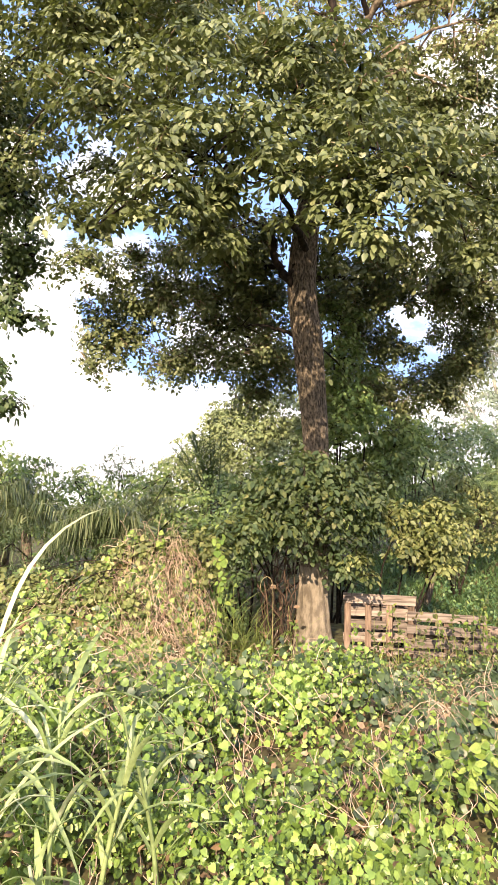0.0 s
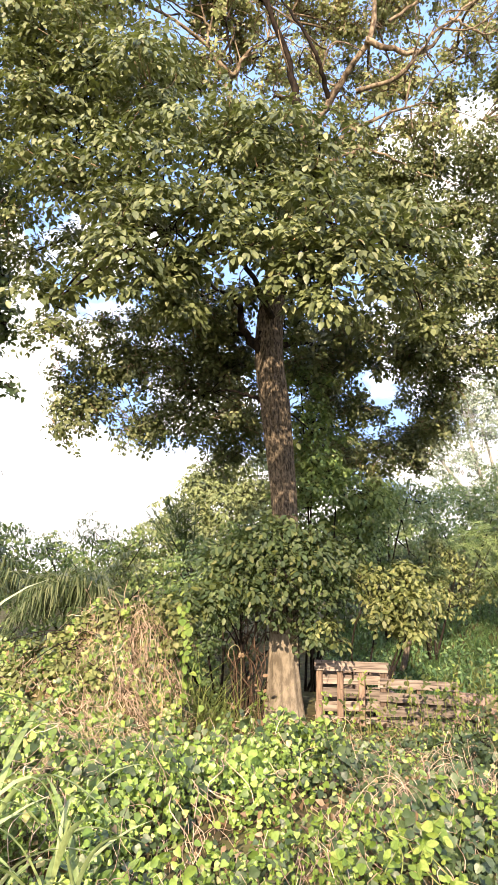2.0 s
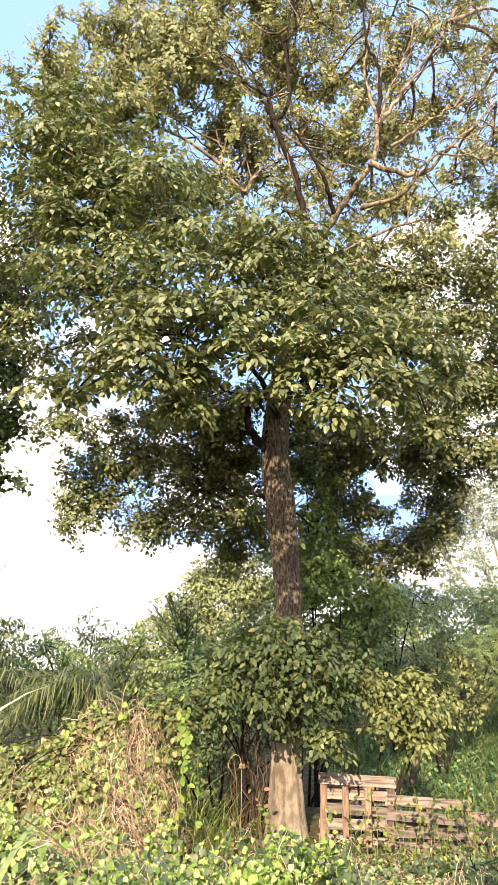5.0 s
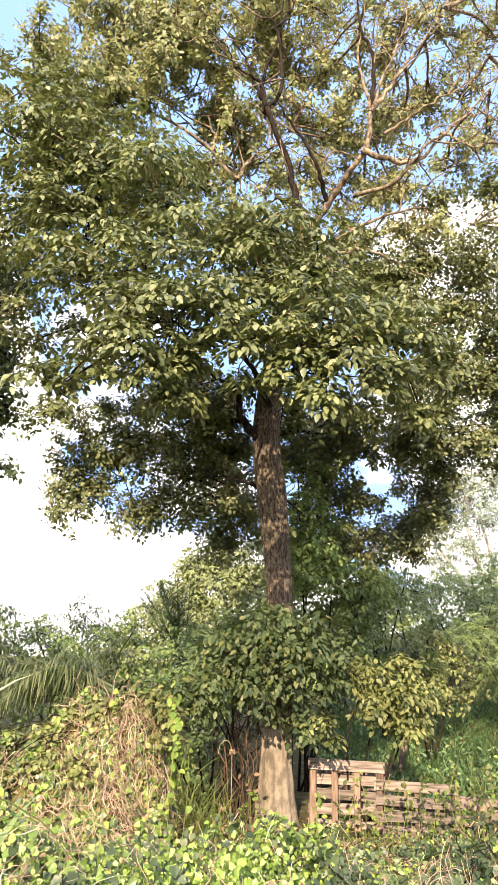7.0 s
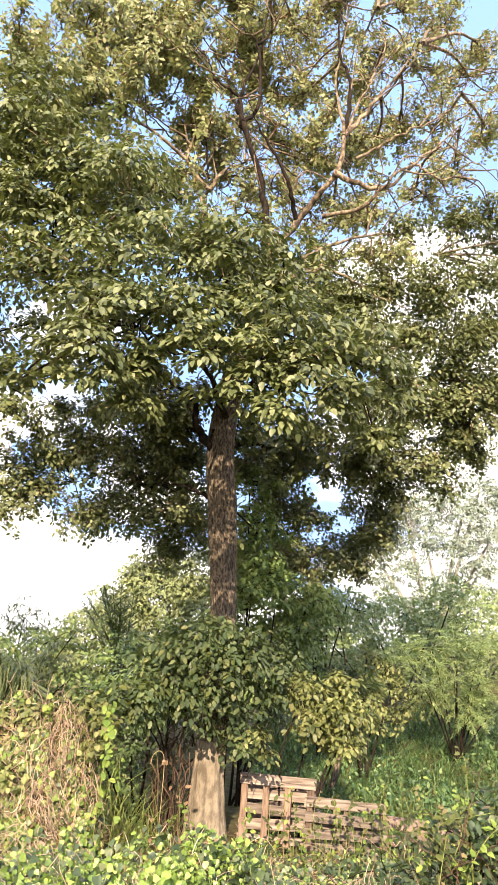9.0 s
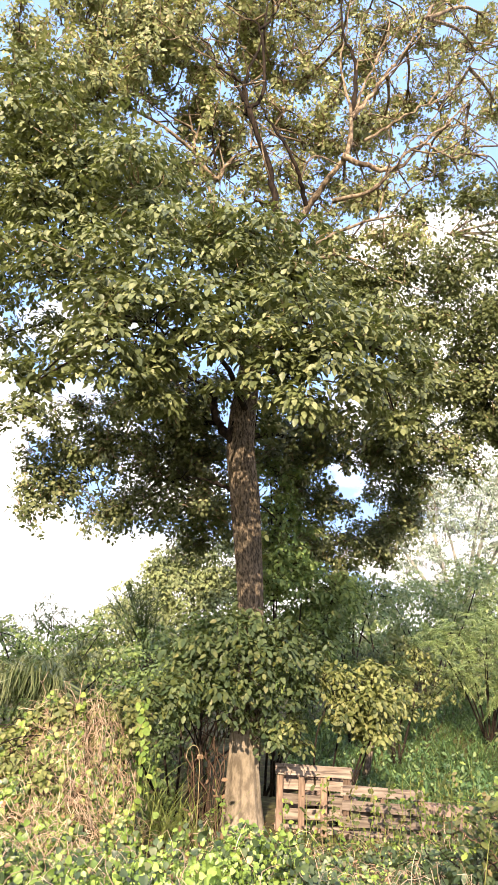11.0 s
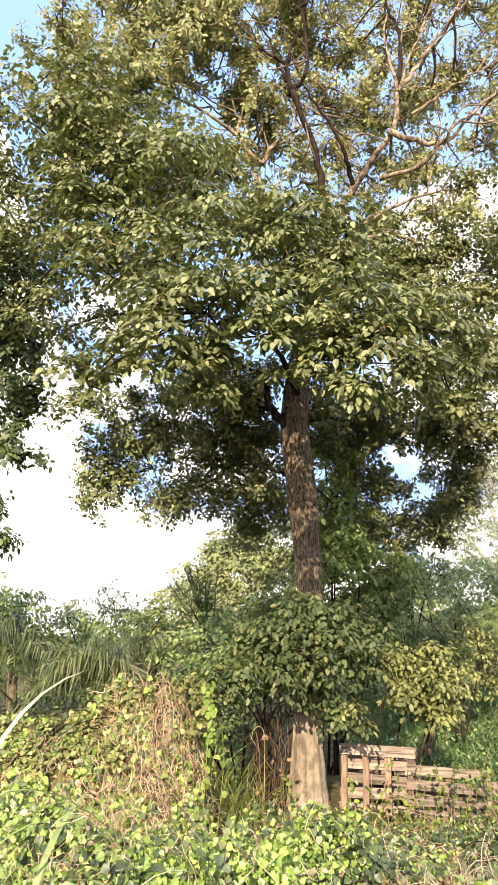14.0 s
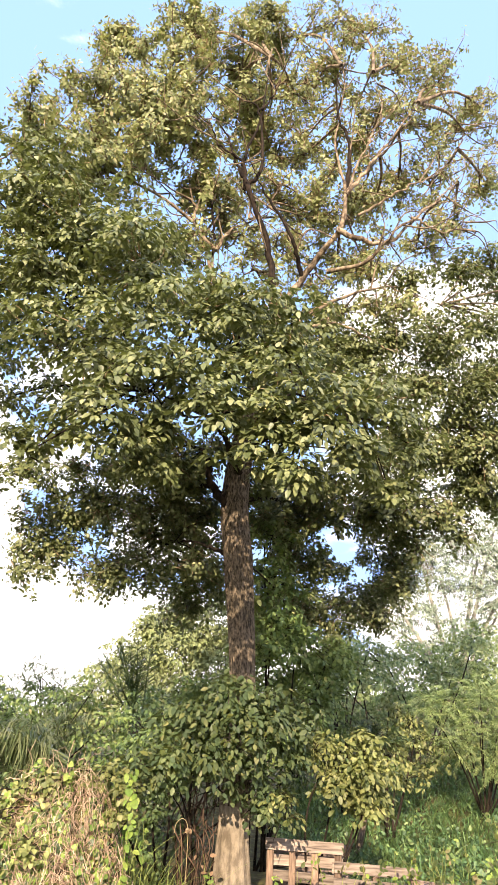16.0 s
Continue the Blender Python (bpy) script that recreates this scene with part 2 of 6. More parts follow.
M_ROOT = plain_material("root_strand", [(0.3, (0.03, 0.018, 0.012)), (0.7, (0.12, 0.075, 0.05))], 9.0, islands=True)
M_WOOD = plain_material("pallet_board", [(0.30, (0.056, 0.042, 0.038)), (0.44, (0.169, 0.131, 0.109)), (0.70, (0.316, 0.257, 0.216))], 5.0, 0.85, 0.004, per_object=True, stretch=(0.7, 6.0, 9.0))
M_POST = plain_material("pallet_post", [(0.3, (0.111, 0.072, 0.053)), (0.7, (0.289, 0.200, 0.149))], 8.0, 0.85, 0.004, per_object=True, stretch=(6.0, 6.0, 0.8))
M_OLDWOOD = plain_material("old_plank", [(0.3, (0.10, 0.075, 0.06)), (0.7, (0.26, 0.19, 0.16))], 8.0, 0.9, 0.004, per_object=True)
M_SOIL = plain_material("soil_litter", [(0.30, (0.045, 0.032, 0.018)), (0.48, (0.075, 0.065, 0.028)), (0.60, (0.10, 0.095, 0.035)), (0.74, (0.17, 0.125, 0.07))], 9.0, 0.95, 0.03)


# ---- mesh tools ----
def unit(a):
    return a / np.maximum(np.linalg.norm(a, axis=-1, keepdims=True), 1e-9)


class Batch:
    """Gathers vertices and triangles for one mesh."""

    def __init__(self):
        self.v, self.f, self.n = [], [], 0

    def add(self, v, f):
        v, f = np.asarray(v, float).reshape(-1, 3), np.asarray(f, int).reshape(-1, 3)
        self.v.append(v)
        self.f.append(f + self.n)
        self.n += len(v)
        return self

    def mesh(self, name, material, smooth=True):
        v, f = np.concatenate(self.v), np.concatenate(self.f)
        me = bpy.data.meshes.new(name)
        me.vertices.add(len(v))
        me.vertices.foreach_set("co", v.ravel().astype(np.float32))
        me.loops.add(len(f) * 3)
        me.loops.foreach_set("vertex_index", f.ravel().astype(np.int32))
        me.polygons.add(len(f))
        me.polygons.foreach_set("loop_start", np.arange(0, len(f) * 3, 3, dtype=np.int32))
        me.polygons.foreach_set("use_smooth", np.full(len(f), smooth))
        me.materials.append(material)
        me.update(calc_edges=True)
        me.validate()
        return me


def part(name, batch, material, parent=None, label="", kind="", smooth=True):
    ob = new(name, batch.mesh(name, material, smooth))
    ob.parent = parent
    return tagged(ob, label, kind=kind)


def thing(name, x, y, z, label, category, group="", kind=""):
    ob = new(name)
    ob.location = (x, y, z)
    ob.empty_display_size = 0.2
    return tagged(ob, label, category, group, kind)


def keep_place(ob, parent):
    """Parents ob, whose mesh is in world places, without moving it."""
    ob.parent = parent
    ob.matrix_parent_inverse = Matrix.Translation(-Vector(parent.location))
    return ob


def ppart(name, batch, material, parent, label="", kind="", smooth=True):
    return keep_place(part(name, batch, material, None, label, kind, smooth), parent)


TRI = np.array([(0, 1, 4), (1, 2, 5), (1, 5, 4), (2, 3, 5), (0, 6, 1), (1, 7, 2), (1, 6, 7), (2, 7, 3)])


def blade_shape(w1, w2, at1=0.32, at2=0.70, fold=0.10, bend=0.16, lobe=0.0):
    """A leaf of length 1 along y: midrib and two edges, folded and bent."""
    return np.array([(0, 0, 0), (0, at1, 0.02), (0, at2, -bend * 0.3), (0, 1, -bend),
                     (-w1, at1 - lobe, fold), (-w2, at2 - lobe * 0.3, fold * 0.6 - bend * 0.3), (w1, at1 - lobe, fold), (w2, at2 - lobe * 0.3, fold * 0.6 - bend * 0.3)])


def fan_shape(outline, cup=0.08, bend=0.12):
    """A cupped leaf as a fan round its heart; outline: half widths along y."""
    pts = [(0, 0.04)] + [(-w, y) for w, y in outline] + [(0, 1.0)] + [(w, y) for w, y in reversed(outline)]
    v = [(0, 0.42, -cup)] + [(x, y, cup * abs(x) - bend * max(0, y - 0.45)) for x, y in pts]
    n = len(pts)
    return np.array(v), np.array([(0, 1 + (i + 1) % n, 1 + i) for i in range(n)])


ROUND = fan_shape([(0.22, 0.0), (0.40, 0.14), (0.44, 0.42), (0.30, 0.70)])
EGG = fan_shape([(0.20, 0.20), (0.28, 0.52), (0.17, 0.82)], 0.05, 0.3)
EGG_SIX = fan_shape([(0.25, 0.26), (0.24, 0.66)], 0.05, 0.3)
HEART_EIGHT = fan_shape([(0.34, 0.0), (0.46, 0.32), (0.27, 0.70)], 0.07, 0.16)
BROAD = fan_shape([(0.21, 0.12), (0.30, 0.40), (0.17, 0.78)], 0.05, 0.3)
OVAL = blade_shape(0.25, 0.27)
OVATE = blade_shape(0.30, 0.22, 0.30, 0.66)
HEART = blade_shape(0.46, 0.34, 0.22, 0.62, 0.07, 0.12, 0.20)
LANCE = blade_shape(0.11, 0.09)
FOLDED = (np.array([(0, 0, 0), (-0.27, 0.5, 0.07), (0, 0.5, 0), (0.27, 0.5, 0.07), (0, 1, -0.16)]), np.array([(0, 2, 1), (0, 3, 2), (1, 2, 4), (2, 3, 4)]))


def three_leaflets(wide=0.36, side=1.25):
    """A leaf of three pointed leaflets."""
    vs, fs = [], []
    for k, (turn, size, at) in enumerate(((0.0, 0.66, 0.34), (side, 0.56, 0.30), (-side, 0.56, 0.30))):
        v = np.array([(0, 0, 0), (-wide, 0.4, 0.08), (0, 0.5, -0.02), (wide, 0.4, 0.08), (0, 1, -0.22)]) * size
        c, s = math.cos(turn), math.sin(turn)
        vs.append(np.stack([v[:, 0] * c + v[:, 1] * s, v[:, 1] * c - v[:, 0] * s + at, v[:, 2] - 0.1 * k], -1))
        fs.append(FOLDED[1] + 5 * k)
    return np.concatenate(vs), np.concatenate(fs)


THREE = three_leaflets()


def frames(d, n):
    d = unit(d)
    s = unit(np.cross(d, n))
    return s, d, np.cross(s, d)


def leaves(p, d, n, size, shape=OVAL, tris=TRI):
    """Many leaves at once: base, direction, upper side and length of each."""
    if isinstance(shape, tuple):
        shape, tris = shape
    s, d, u = frames(d, n)
    v = p[:, None] + size[:, None, None] * (shape[None, :, 0:1] * s[:, None] + shape[None, :, 1:2] * d[:, None] + shape[None, :, 2:3] * u[:, None])
    f = tris[None] + (np.arange(len(p)) * len(shape))[:, None, None]
    return v.reshape(-1, 3), f.reshape(-1, 3)


def tube(points, radii, sides=6, ridges=0.0, rng=None, relief=None):
    """A tapering tube along a line of points."""
    p = np.asarray(points, float)
    r = np.broadcast_to(np.asarray(radii, float), (len(p),))
    t = unit(np.gradient(p, axis=0))
    ref = np.where(np.abs(t[:, 2:3]) > 0.9, [[0.0, 1.0, 0.0]], [[0.0, 0.0, 1.0]])
    a = unit(np.cross(t, ref))
    b = np.cross(t, a)
    ang = np.linspace(0, 2 * np.pi, sides, endpoint=False)
    rr = np.ones((len(p), sides))
    if ridges and rng is not None:
        rr += ridges * rng.normal(size=(len(p), sides)) * 0.4 + ridges * rng.normal(size=(1, sides))
    if relief is not None:
        rr = relief(p[:, 2:3], ang[None])
    v = p[:, None] + (r[:, None] * rr)[..., None] * (np.cos(ang)[None, :, None] * a[:, None] + np.sin(ang)[None, :, None] * b[:, None])
    i = np.arange(len(p) - 1)[:, None] * sides
    j = np.arange(sides)[None]
    k = (j + 1) % sides
    f = np.concatenate([np.stack([i + j, i + sides + k, i + k], -1).reshape(-1, 3), np.stack([i + j, i + sides + j, i + sides + k], -1).reshape(-1, 3)])
    return v.reshape(-1, 3), f


def smooth_line(points, n):
    """A rounded line through the points."""
    p = np.asarray(points, float)
    q = np.vstack([2 * p[0] - p[1], p, 2 * p[-1] - p[-2]])
    out = []
    for t in np.linspace(0, len(p) - 1 - 1e-6, n):
        i, u = int(t), t - int(t)
        a, b, c, d = q[i : i + 4]
        out.append(0.5 * (2 * b + (c - a) * u + (2 * a - 5 * b + 4 * c - d) * u**2 + (3 * b - a - 3 * c + d) * u**3))
    return np.array(out)


def tufts(blobs, density, rng, squash=0.8, lift=0.6, hollow=0.45, per=13):
    """Tips of twigs in the crowns' clumps, gathered in flat sprays: places, axes and the clump's heart."""
    ps, axes, hearts = [], [], []
    for x, y, z, r in blobs:
        n = max(6, int(density * r * r))
        m = max(3, n // per)
        o = unit(rng.normal(size=(m, 3))) * (hollow + (1 - hollow) * rng.random((m, 1))) * r
        o *= 1 + 0.2 * rng.normal(size=(m, 1))
        o[:, 2] *= squash
        out = unit(o / r * 0.8 + np.array([0, -0.1, lift]) + 0.2 * rng.normal(size=(m, 3)))
        pick = rng.integers(m, size=n)
        wide = rng.normal(size=(n, 3)) * np.clip(r * 0.30, 0.10, 0.24)
        wide -= 0.62 * (wide * out[pick]).sum(1, keepdims=True) * out[pick]
        wide[:, 2] -= 0.9 * (wide[:, :2] ** 2).sum(1)
        ps.append(o[pick] + wide + (x, y, z))
        axes.append(unit(out[pick] + wide / np.clip(r, 0.2, 1) * 1.2 + 0.22 * rng.normal(size=(n, 3))))
        hearts.append(o[pick] * 0.55 + (x, y, z))
    return np.concatenate(ps), np.concatenate(axes), np.concatenate(hearts)


def tuft_leaves(p, axis, k, size, rng, droop=0.35, spread=0.05):
    """k leaves round each tip: bases, directions, upper sides and lengths."""
    n = len(p)
    ref = unit(np.cross(axis, rng.normal(size=(n, 3))))
    ref2 = np.cross(axis, ref)
    turn = (np.arange(k)[None] * 2.4 + rng.random((n, 1)) * 6.28 + rng.normal(size=(n, k)) * 0.3)[..., None]
    rise = rng.uniform(-0.15, 0.55, (n, k, 1))
    d = (np.cos(turn) * ref[:, None] + np.sin(turn) * ref2[:, None]) * np.cos(rise) + axis[:, None] * np.sin(rise)
    d[..., 2] -= droop * rng.uniform(0.4, 1.3, (n, k))
    d = unit(d)
    base = p[:, None] + axis[:, None] * rng.uniform(-spread * 2.5, spread, (n, k, 1)) + d * 0.02
    up = axis[:, None] + 0.3 * rng.normal(size=(n, k, 3)) + np.array([-0.15, -0.3, 0.3])
    length = size * rng.uniform(0.55, 1.2, (n, k))
    return base.reshape(-1, 3), d.reshape(-1, 3), up.reshape(-1, 3), length.ravel()


def twig_batch(batch, a, b, rng, r0=0.007, sag=0.05, keep=1.0):
    for p, q in zip(a, b):
        if rng.random() > keep:
            continue
        m = 0.5 * (p + q) + rng.normal(size=3) * sag
        batch.add(*tube(smooth_line([p, m, q], 4), [r0, r0 * 0.85, r0 * 0.65, r0 * 0.4], 3))


def nearest_on(skeleton, p):
    d = np.linalg.norm(skeleton - p, axis=1)
    d = d + np.maximum(0, skeleton[:, 2] - p[2]) * 0.8
    return skeleton[np.argmin(d)]


# ---- ground ----
def lift_of(x, y):
    """Height of the soil: the bank in front, the mound beside the trunk, the hillside behind."""
    x, y = np.asarray(x, float), np.asarray(y, float)
    s = np.clip((y - 0.3) / 6.0, 0, 1)
    s = s * s * (3 - 2 * s)
    hill = s * np.clip(0.26 * (x - 0.9), 0, 4.0) + 0.35 * s
    bank = 0.36 * np.exp(-(((y + 3.7) / 1.25) ** 2)) * np.clip((9 - np.abs(x)) / 4, 0, 1)
    crest = np.interp(x, [-5.2, -3.4, -2.4, -2.0, -1.6, -1.2, -0.9], [0, 0.62, 0.68, 0.94, 1.04, 1.14, 1.05]) + 0.07 * np.sin(5.3 * x + 2) * np.sin(4.1 * y) + 0.05 * np.sin(11 * x + 3 * y) * np.sin(7 * y + 1)
    mound = crest / (1 + np.exp(np.clip((x + 0.98) / 0.08, -40, 40))) * np.exp(-(((y + 0.62) / np.where(y < -0.62, 0.72, 1.1)) ** 2))
    mound *= 1 - 0.55 * np.exp(-(((x + 1.22) / 0.16) ** 2) - ((y + 1.35) / 0.3) ** 2)
    ripple = 0.035 * np.sin(1.7 * x + 0.6 * y) + 0.03 * np.sin(2.3 * y - 1.1 * x + 1)
    return hill + bank + mound + ripple - 0.02


def sheet_axis(lo, hi, step, far):
    near = np.arange(lo, hi + 1e-6, step)
    grow = np.cumsum(step * 1.35 ** np.arange(1, 60))
    grow = grow[grow < far]
    return np.concatenate([lo - grow[::-1], near, hi + grow])


gx, gy = sheet_axis(-7, 9, 0.16, 600), sheet_axis(-10, 9, 0.16, 600)
GX, GY = np.meshgrid(gx, gy)
GZ = lift_of(GX, GY) + 0.02 * np.sin(GX * 9.1 + np.sin(GY * 7)) * np.sin(GY * 8.3) * (np.abs(GX) < 12)
nx = len(gx)
ii, jj = np.meshgrid(np.arange(len(gy) - 1), np.arange(nx - 1), indexing="ij")
q0 = (ii * nx + jj).ravel()
gb = Batch().add(np.stack([GX, GY, GZ], -1).reshape(-1, 3), np.concatenate([np.stack([q0, q0 + 1, q0 + nx + 1], -1), np.stack([q0, q0 + nx + 1, q0 + nx], -1)]))
ground = part("ground", gb, M_SOIL)
tagged(ground, "brown soil and leaf litter under creepers", "ground", kind="structure")

# ---- the big tree ----
rng = np.random.default_rng(11)
tree = thing("tree", 0.12, 0, 0, "tall broad-leaved tree with olive-green crown and fissured grey-brown trunk", "tree")
TRUNK = [(0.13, 0, -0.15), (0.125, 0, 0.35), (0.115, 0, 0.65), (0.13, 0, 1.5), (0.13, 0, 2.35), (0.02, 0, 3.5), (-0.07, 0, 4.3), (0.05, 0, 5.4), (0.26, 0, 6.43), (0.34, 0, 6.97)]
t_line = smooth_line(TRUNK, 300)


def fissures(z, a):
    """Bark of long braided ridges with short breaks across."""
    w = 0.9 * np.sin(1.9 * z) + 0.5 * np.sin(5.1 * z + 1)
    f = np.abs(np.sin(9 * a + 1.2 * w + 0.6 * np.sin(3 * a + 2.3 * z))) ** 0.5
    g = np.abs(np.sin(14 * a - 1.1 * w + 1.3 * np.sin(2 * a - 3.7 * z))) ** 0.5
    cross = np.abs(np.sin(17 * z + 6 * np.sin(5 * a + 2 * z))) ** 0.35
    return 1 + 0.10 * (0.55 * f + 0.45 * g - 0.7) + 0.02 * (cross - 0.8) + 0.035 * np.sin(2 * a + 0.8 * z) + 0.02 * np.sin(3 * a - 1.7 * z)


def worn_foot(z, a):
    return 1 + 0.07 * np.sin(3 * a + 0.5) * np.clip(1.1 - z, 0, 1) + 0.04 * np.sin(7 * a + 1.5 * z) + 0.022 * np.sin(13 * a - 3 * z) + 0.012 * np.sin(29 * a + 8 * z)



t_rad = np.interp(t_line[:, 2], [-0.15, 0.1, 0.35, 0.65, 1.5, 2.35, 2.9, 3.5, 4.3, 5.4, 7.0], [0.27, 0.22, 0.185, 0.165, 0.148, 0.138, 0.15, 0.168, 0.165, 0.14, 0.115])
bare = int(np.searchsorted(t_line[:, 2], 0.95))
ppart("trunk", Batch().add(*tube(t_line[bare:], t_rad[bare:], 150, relief=fissures)), M_BARK, tree)
ppart("trunk_foot", Batch().add(*tube(t_line[: bare + 3], t_rad[: bare + 3] * 0.985, 96, relief=worn_foot)), M_BARE, tree, "pale foot of the trunk where the bark is worn off")
HIGH_BOUGHS = {
    "up_left": (0.084, [(0.33, 0, 6.9), (0.22, -0.03, 7.95), (-0.07, -0.25, 8.65), (-0.26, -0.25, 9.28), (-0.05, -0.25, 10.18), (0.08, -0.25, 11.49)]),
    "up_left_fork": (0.0504, [(-0.07, -0.25, 8.62), (-0.34, -0.25, 9.27), (-0.58, -0.25, 9.87), (-1.0, -0.25, 10.45)]),
    "up_right": (0.085, [(0.33, 0, 6.9), (0.78, 0.2, 7.86), (1.17, -0.25, 8.41), (1.27, -0.25, 9.03), (1.12, -0.25, 9.85), (1.26, -0.25, 11.13)]),
    "mid_fork": (0.05600000000000001, [(0.74, 0.2, 7.8), (0.44, -0.2, 8.28), (0.03, -0.25, 8.9), (-0.17, -0.25, 9.37)]),
    "right_low": (0.06160000000000001, [(1.13, -0.25, 8.35), (1.83, -0.25, 8.21), (2.36, -0.25, 8.79), (3.02, -0.25, 9.53)]),
    "right_high": (0.05600000000000001, [(1.27, -0.25, 9.0), (1.87, -0.25, 9.99), (2.45, -0.25, 11.02)]),
    "crook": (0.05, [(-0.21, -0.2, 8.88), (0.02, -0.25, 9.29), (-0.07, -0.3, 10.22), (-0.24, -0.3, 10.48), (-0.62, -0.3, 10.7)]),
    "crook_left": (0.042, [(-0.21, -0.2, 8.88), (-0.27, -0.3, 9.29), (-0.63, -0.3, 9.53), (-0.76, -0.3, 9.83), (-1.1, -0.2, 10.3)]),
    "right_rise": (0.042, [(1.28, -0.1, 8.58), (1.27, -0.2, 8.96), (1.49, -0.3, 9.7), (1.79, -0.3, 10.3), (2.23, -0.3, 11.12)]),
    "mid_rise": (0.055, [(1.3, -0.2, 9.08), (1.32, -0.3, 9.88), (1.16, -0.3, 10.38), (1.11, -0.3, 10.99), (1.19, -0.3, 11.5)]),
    "right_reach": (0.05, [(1.08, 0.1, 7.87), (1.59, -0.1, 7.97), (1.88, -0.3, 8.29), (2.42, -0.3, 8.86), (2.79, -0.3, 9.26), (3.15, -0.3, 9.75)]),
    "right_dip": (0.03, [(2.23, -0.3, 8.71), (2.72, -0.3, 8.53), (3.12, -0.3, 8.79)]),
    "right_slant": (0.032, [(1.46, -0.2, 8.69), (2.11, -0.3, 9.18), (2.67, -0.3, 9.6), (3.03, -0.3, 10.14)]),
    "tip_right": (0.03, [(1.61, -0.3, 9.99), (1.82, -0.3, 10.7), (1.71, -0.3, 11.47)]),
    "tip_left": (0.03, [(-0.08, -0.3, 10.3), (0.16, -0.3, 10.74), (-0.05, -0.3, 11.16)]),
    "back_fork": (0.05, [(-0.52, 0.5, 8.29), (-0.34, 0.5, 8.68), (-0.05, 0.5, 8.89), (0.29, 0.5, 9.33)]),
    "back_reach": (0.045, [(-0.52, 0.5, 8.29), (-0.88, 0.5, 8.71), (-0.89, 0.5, 9.08), (-1.43, 0.4, 9.33), (-1.67, 0.4, 9.54)]),
    "back_rise": (0.035, [(-0.55, 0.5, 8.49), (-0.65, 0.4, 9.13), (-0.77, 0.4, 9.4)]),
}
SIDE_BOUGHS = {
    "right_arm": (0.05, [(0.34, 0, 6.6), (0.91, 0.0, 7.14), (1.56, 0.0, 7.55), (2.06, 0.0, 7.65), (2.73, 0.0, 7.48)]),
    "right_bow": (0.045, [(0.3, 0.1, 6.5), (0.94, 0.1, 6.95), (1.42, 0.1, 6.99), (2.07, 0.1, 6.67), (2.56, 0.1, 6.6)]),
    "back_left": (0.08, [(0.1, 0.1, 5.8), (-0.2, 0.6, 7.1), (-0.53, 1.0, 8.27), (-0.43, 1.2, 9.08), (0.03, 1.3, 9.6)]),
    "back_left_fork": (0.038, [(-0.53, 1.0, 8.2), (-0.81, 1.0, 9.09), (-1.41, 0.9, 9.69), (-2.28, 0.8, 10.25)]),
}
LOW_BOUGHS = {
    "left_arm": (0.07, [(0.0, -0.05, 5.2), (-1.02, -0.5, 5.76), (-1.73, -0.7, 6.1), (-2.16, -0.7, 6.28), (-2.75, -0.6, 6.58)]),
    "front_left": (0.055, [(-0.03, -0.1, 4.6), (-0.4, -1.2, 4.72), (-0.81, -2.0, 4.58), (-1.25, -2.2, 4.68)]),
    "front_right": (0.055, [(0.0, -0.1, 4.9), (0.25, -1.4, 4.71), (0.43, -2.2, 4.63), (0.88, -2.2, 4.57)]),
    "back_low_left": (0.06, [(-0.06, 0, 4.1), (-0.38, 0.3, 4.55), (-0.79, 0.7, 4.52), (-1.27, 1.0, 4.14), (-1.83, 1.1, 3.89)]),
    "left_riser": (0.085, [(-0.12, -0.05, 4.15), (-0.37, -0.12, 4.44), (-0.42, -0.2, 4.64), (-0.52, -0.35, 4.76), (-0.82, -0.5, 4.85), (-1.2, -0.7, 5.2)]),
    "spur": (0.03, [(-0.24, -0.1, 4.27), (-0.15, -0.12, 4.48), (-0.11, -0.15, 4.64), (-0.16, -0.3, 4.9)]),
    "stub": (0.04, [(-0.06, 0, 3.6), (-0.53, 0.4, 3.83), (-0.88, 0.9, 3.92)]),
    "back_low_right": (0.055, [(-0.03, 0, 4.3), (0.51, 0.8, 4.6), (1.32, 1.6, 4.85), (2.1, 2.0, 4.75)]),
}
RIGHT_BOUGHS = {
    "right_mid": (0.06, [(0.05, 0, 5.2), (1.02, 0.4, 5.78), (2.02, 0.5, 5.84), (2.97, 0.8, 5.9)]),
    "right_pale": (0.05, [(0.25, 0.05, 6.2), (1.26, 0.1, 6.26), (2.05, 0.1, 5.97), (2.62, 0.1, 6.21)]),
}
skeleton = [t_line[170::2]]
# boughs whose shade inside the crown is painted by the dark bark
SHADED_BOUGHS = {"up_left", "up_left_fork", "mid_fork", "crook", "crook_left", "mid_rise", "tip_left", "back_rise", *LOW_BOUGHS}
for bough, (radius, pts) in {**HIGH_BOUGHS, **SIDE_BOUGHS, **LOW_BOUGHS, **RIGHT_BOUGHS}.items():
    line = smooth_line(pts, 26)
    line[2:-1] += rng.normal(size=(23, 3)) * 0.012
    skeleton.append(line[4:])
    ppart("limb", Batch().add(*tube(line, radius * 0.72 * (1 - 0.9 * np.linspace(0, 1, 26) ** 0.8), 10, 0.05, rng)), M_LIMB if bough in SHADED_BOUGHS else M_LIMB_LIT, tree)
skeleton = np.concatenate(skeleton)

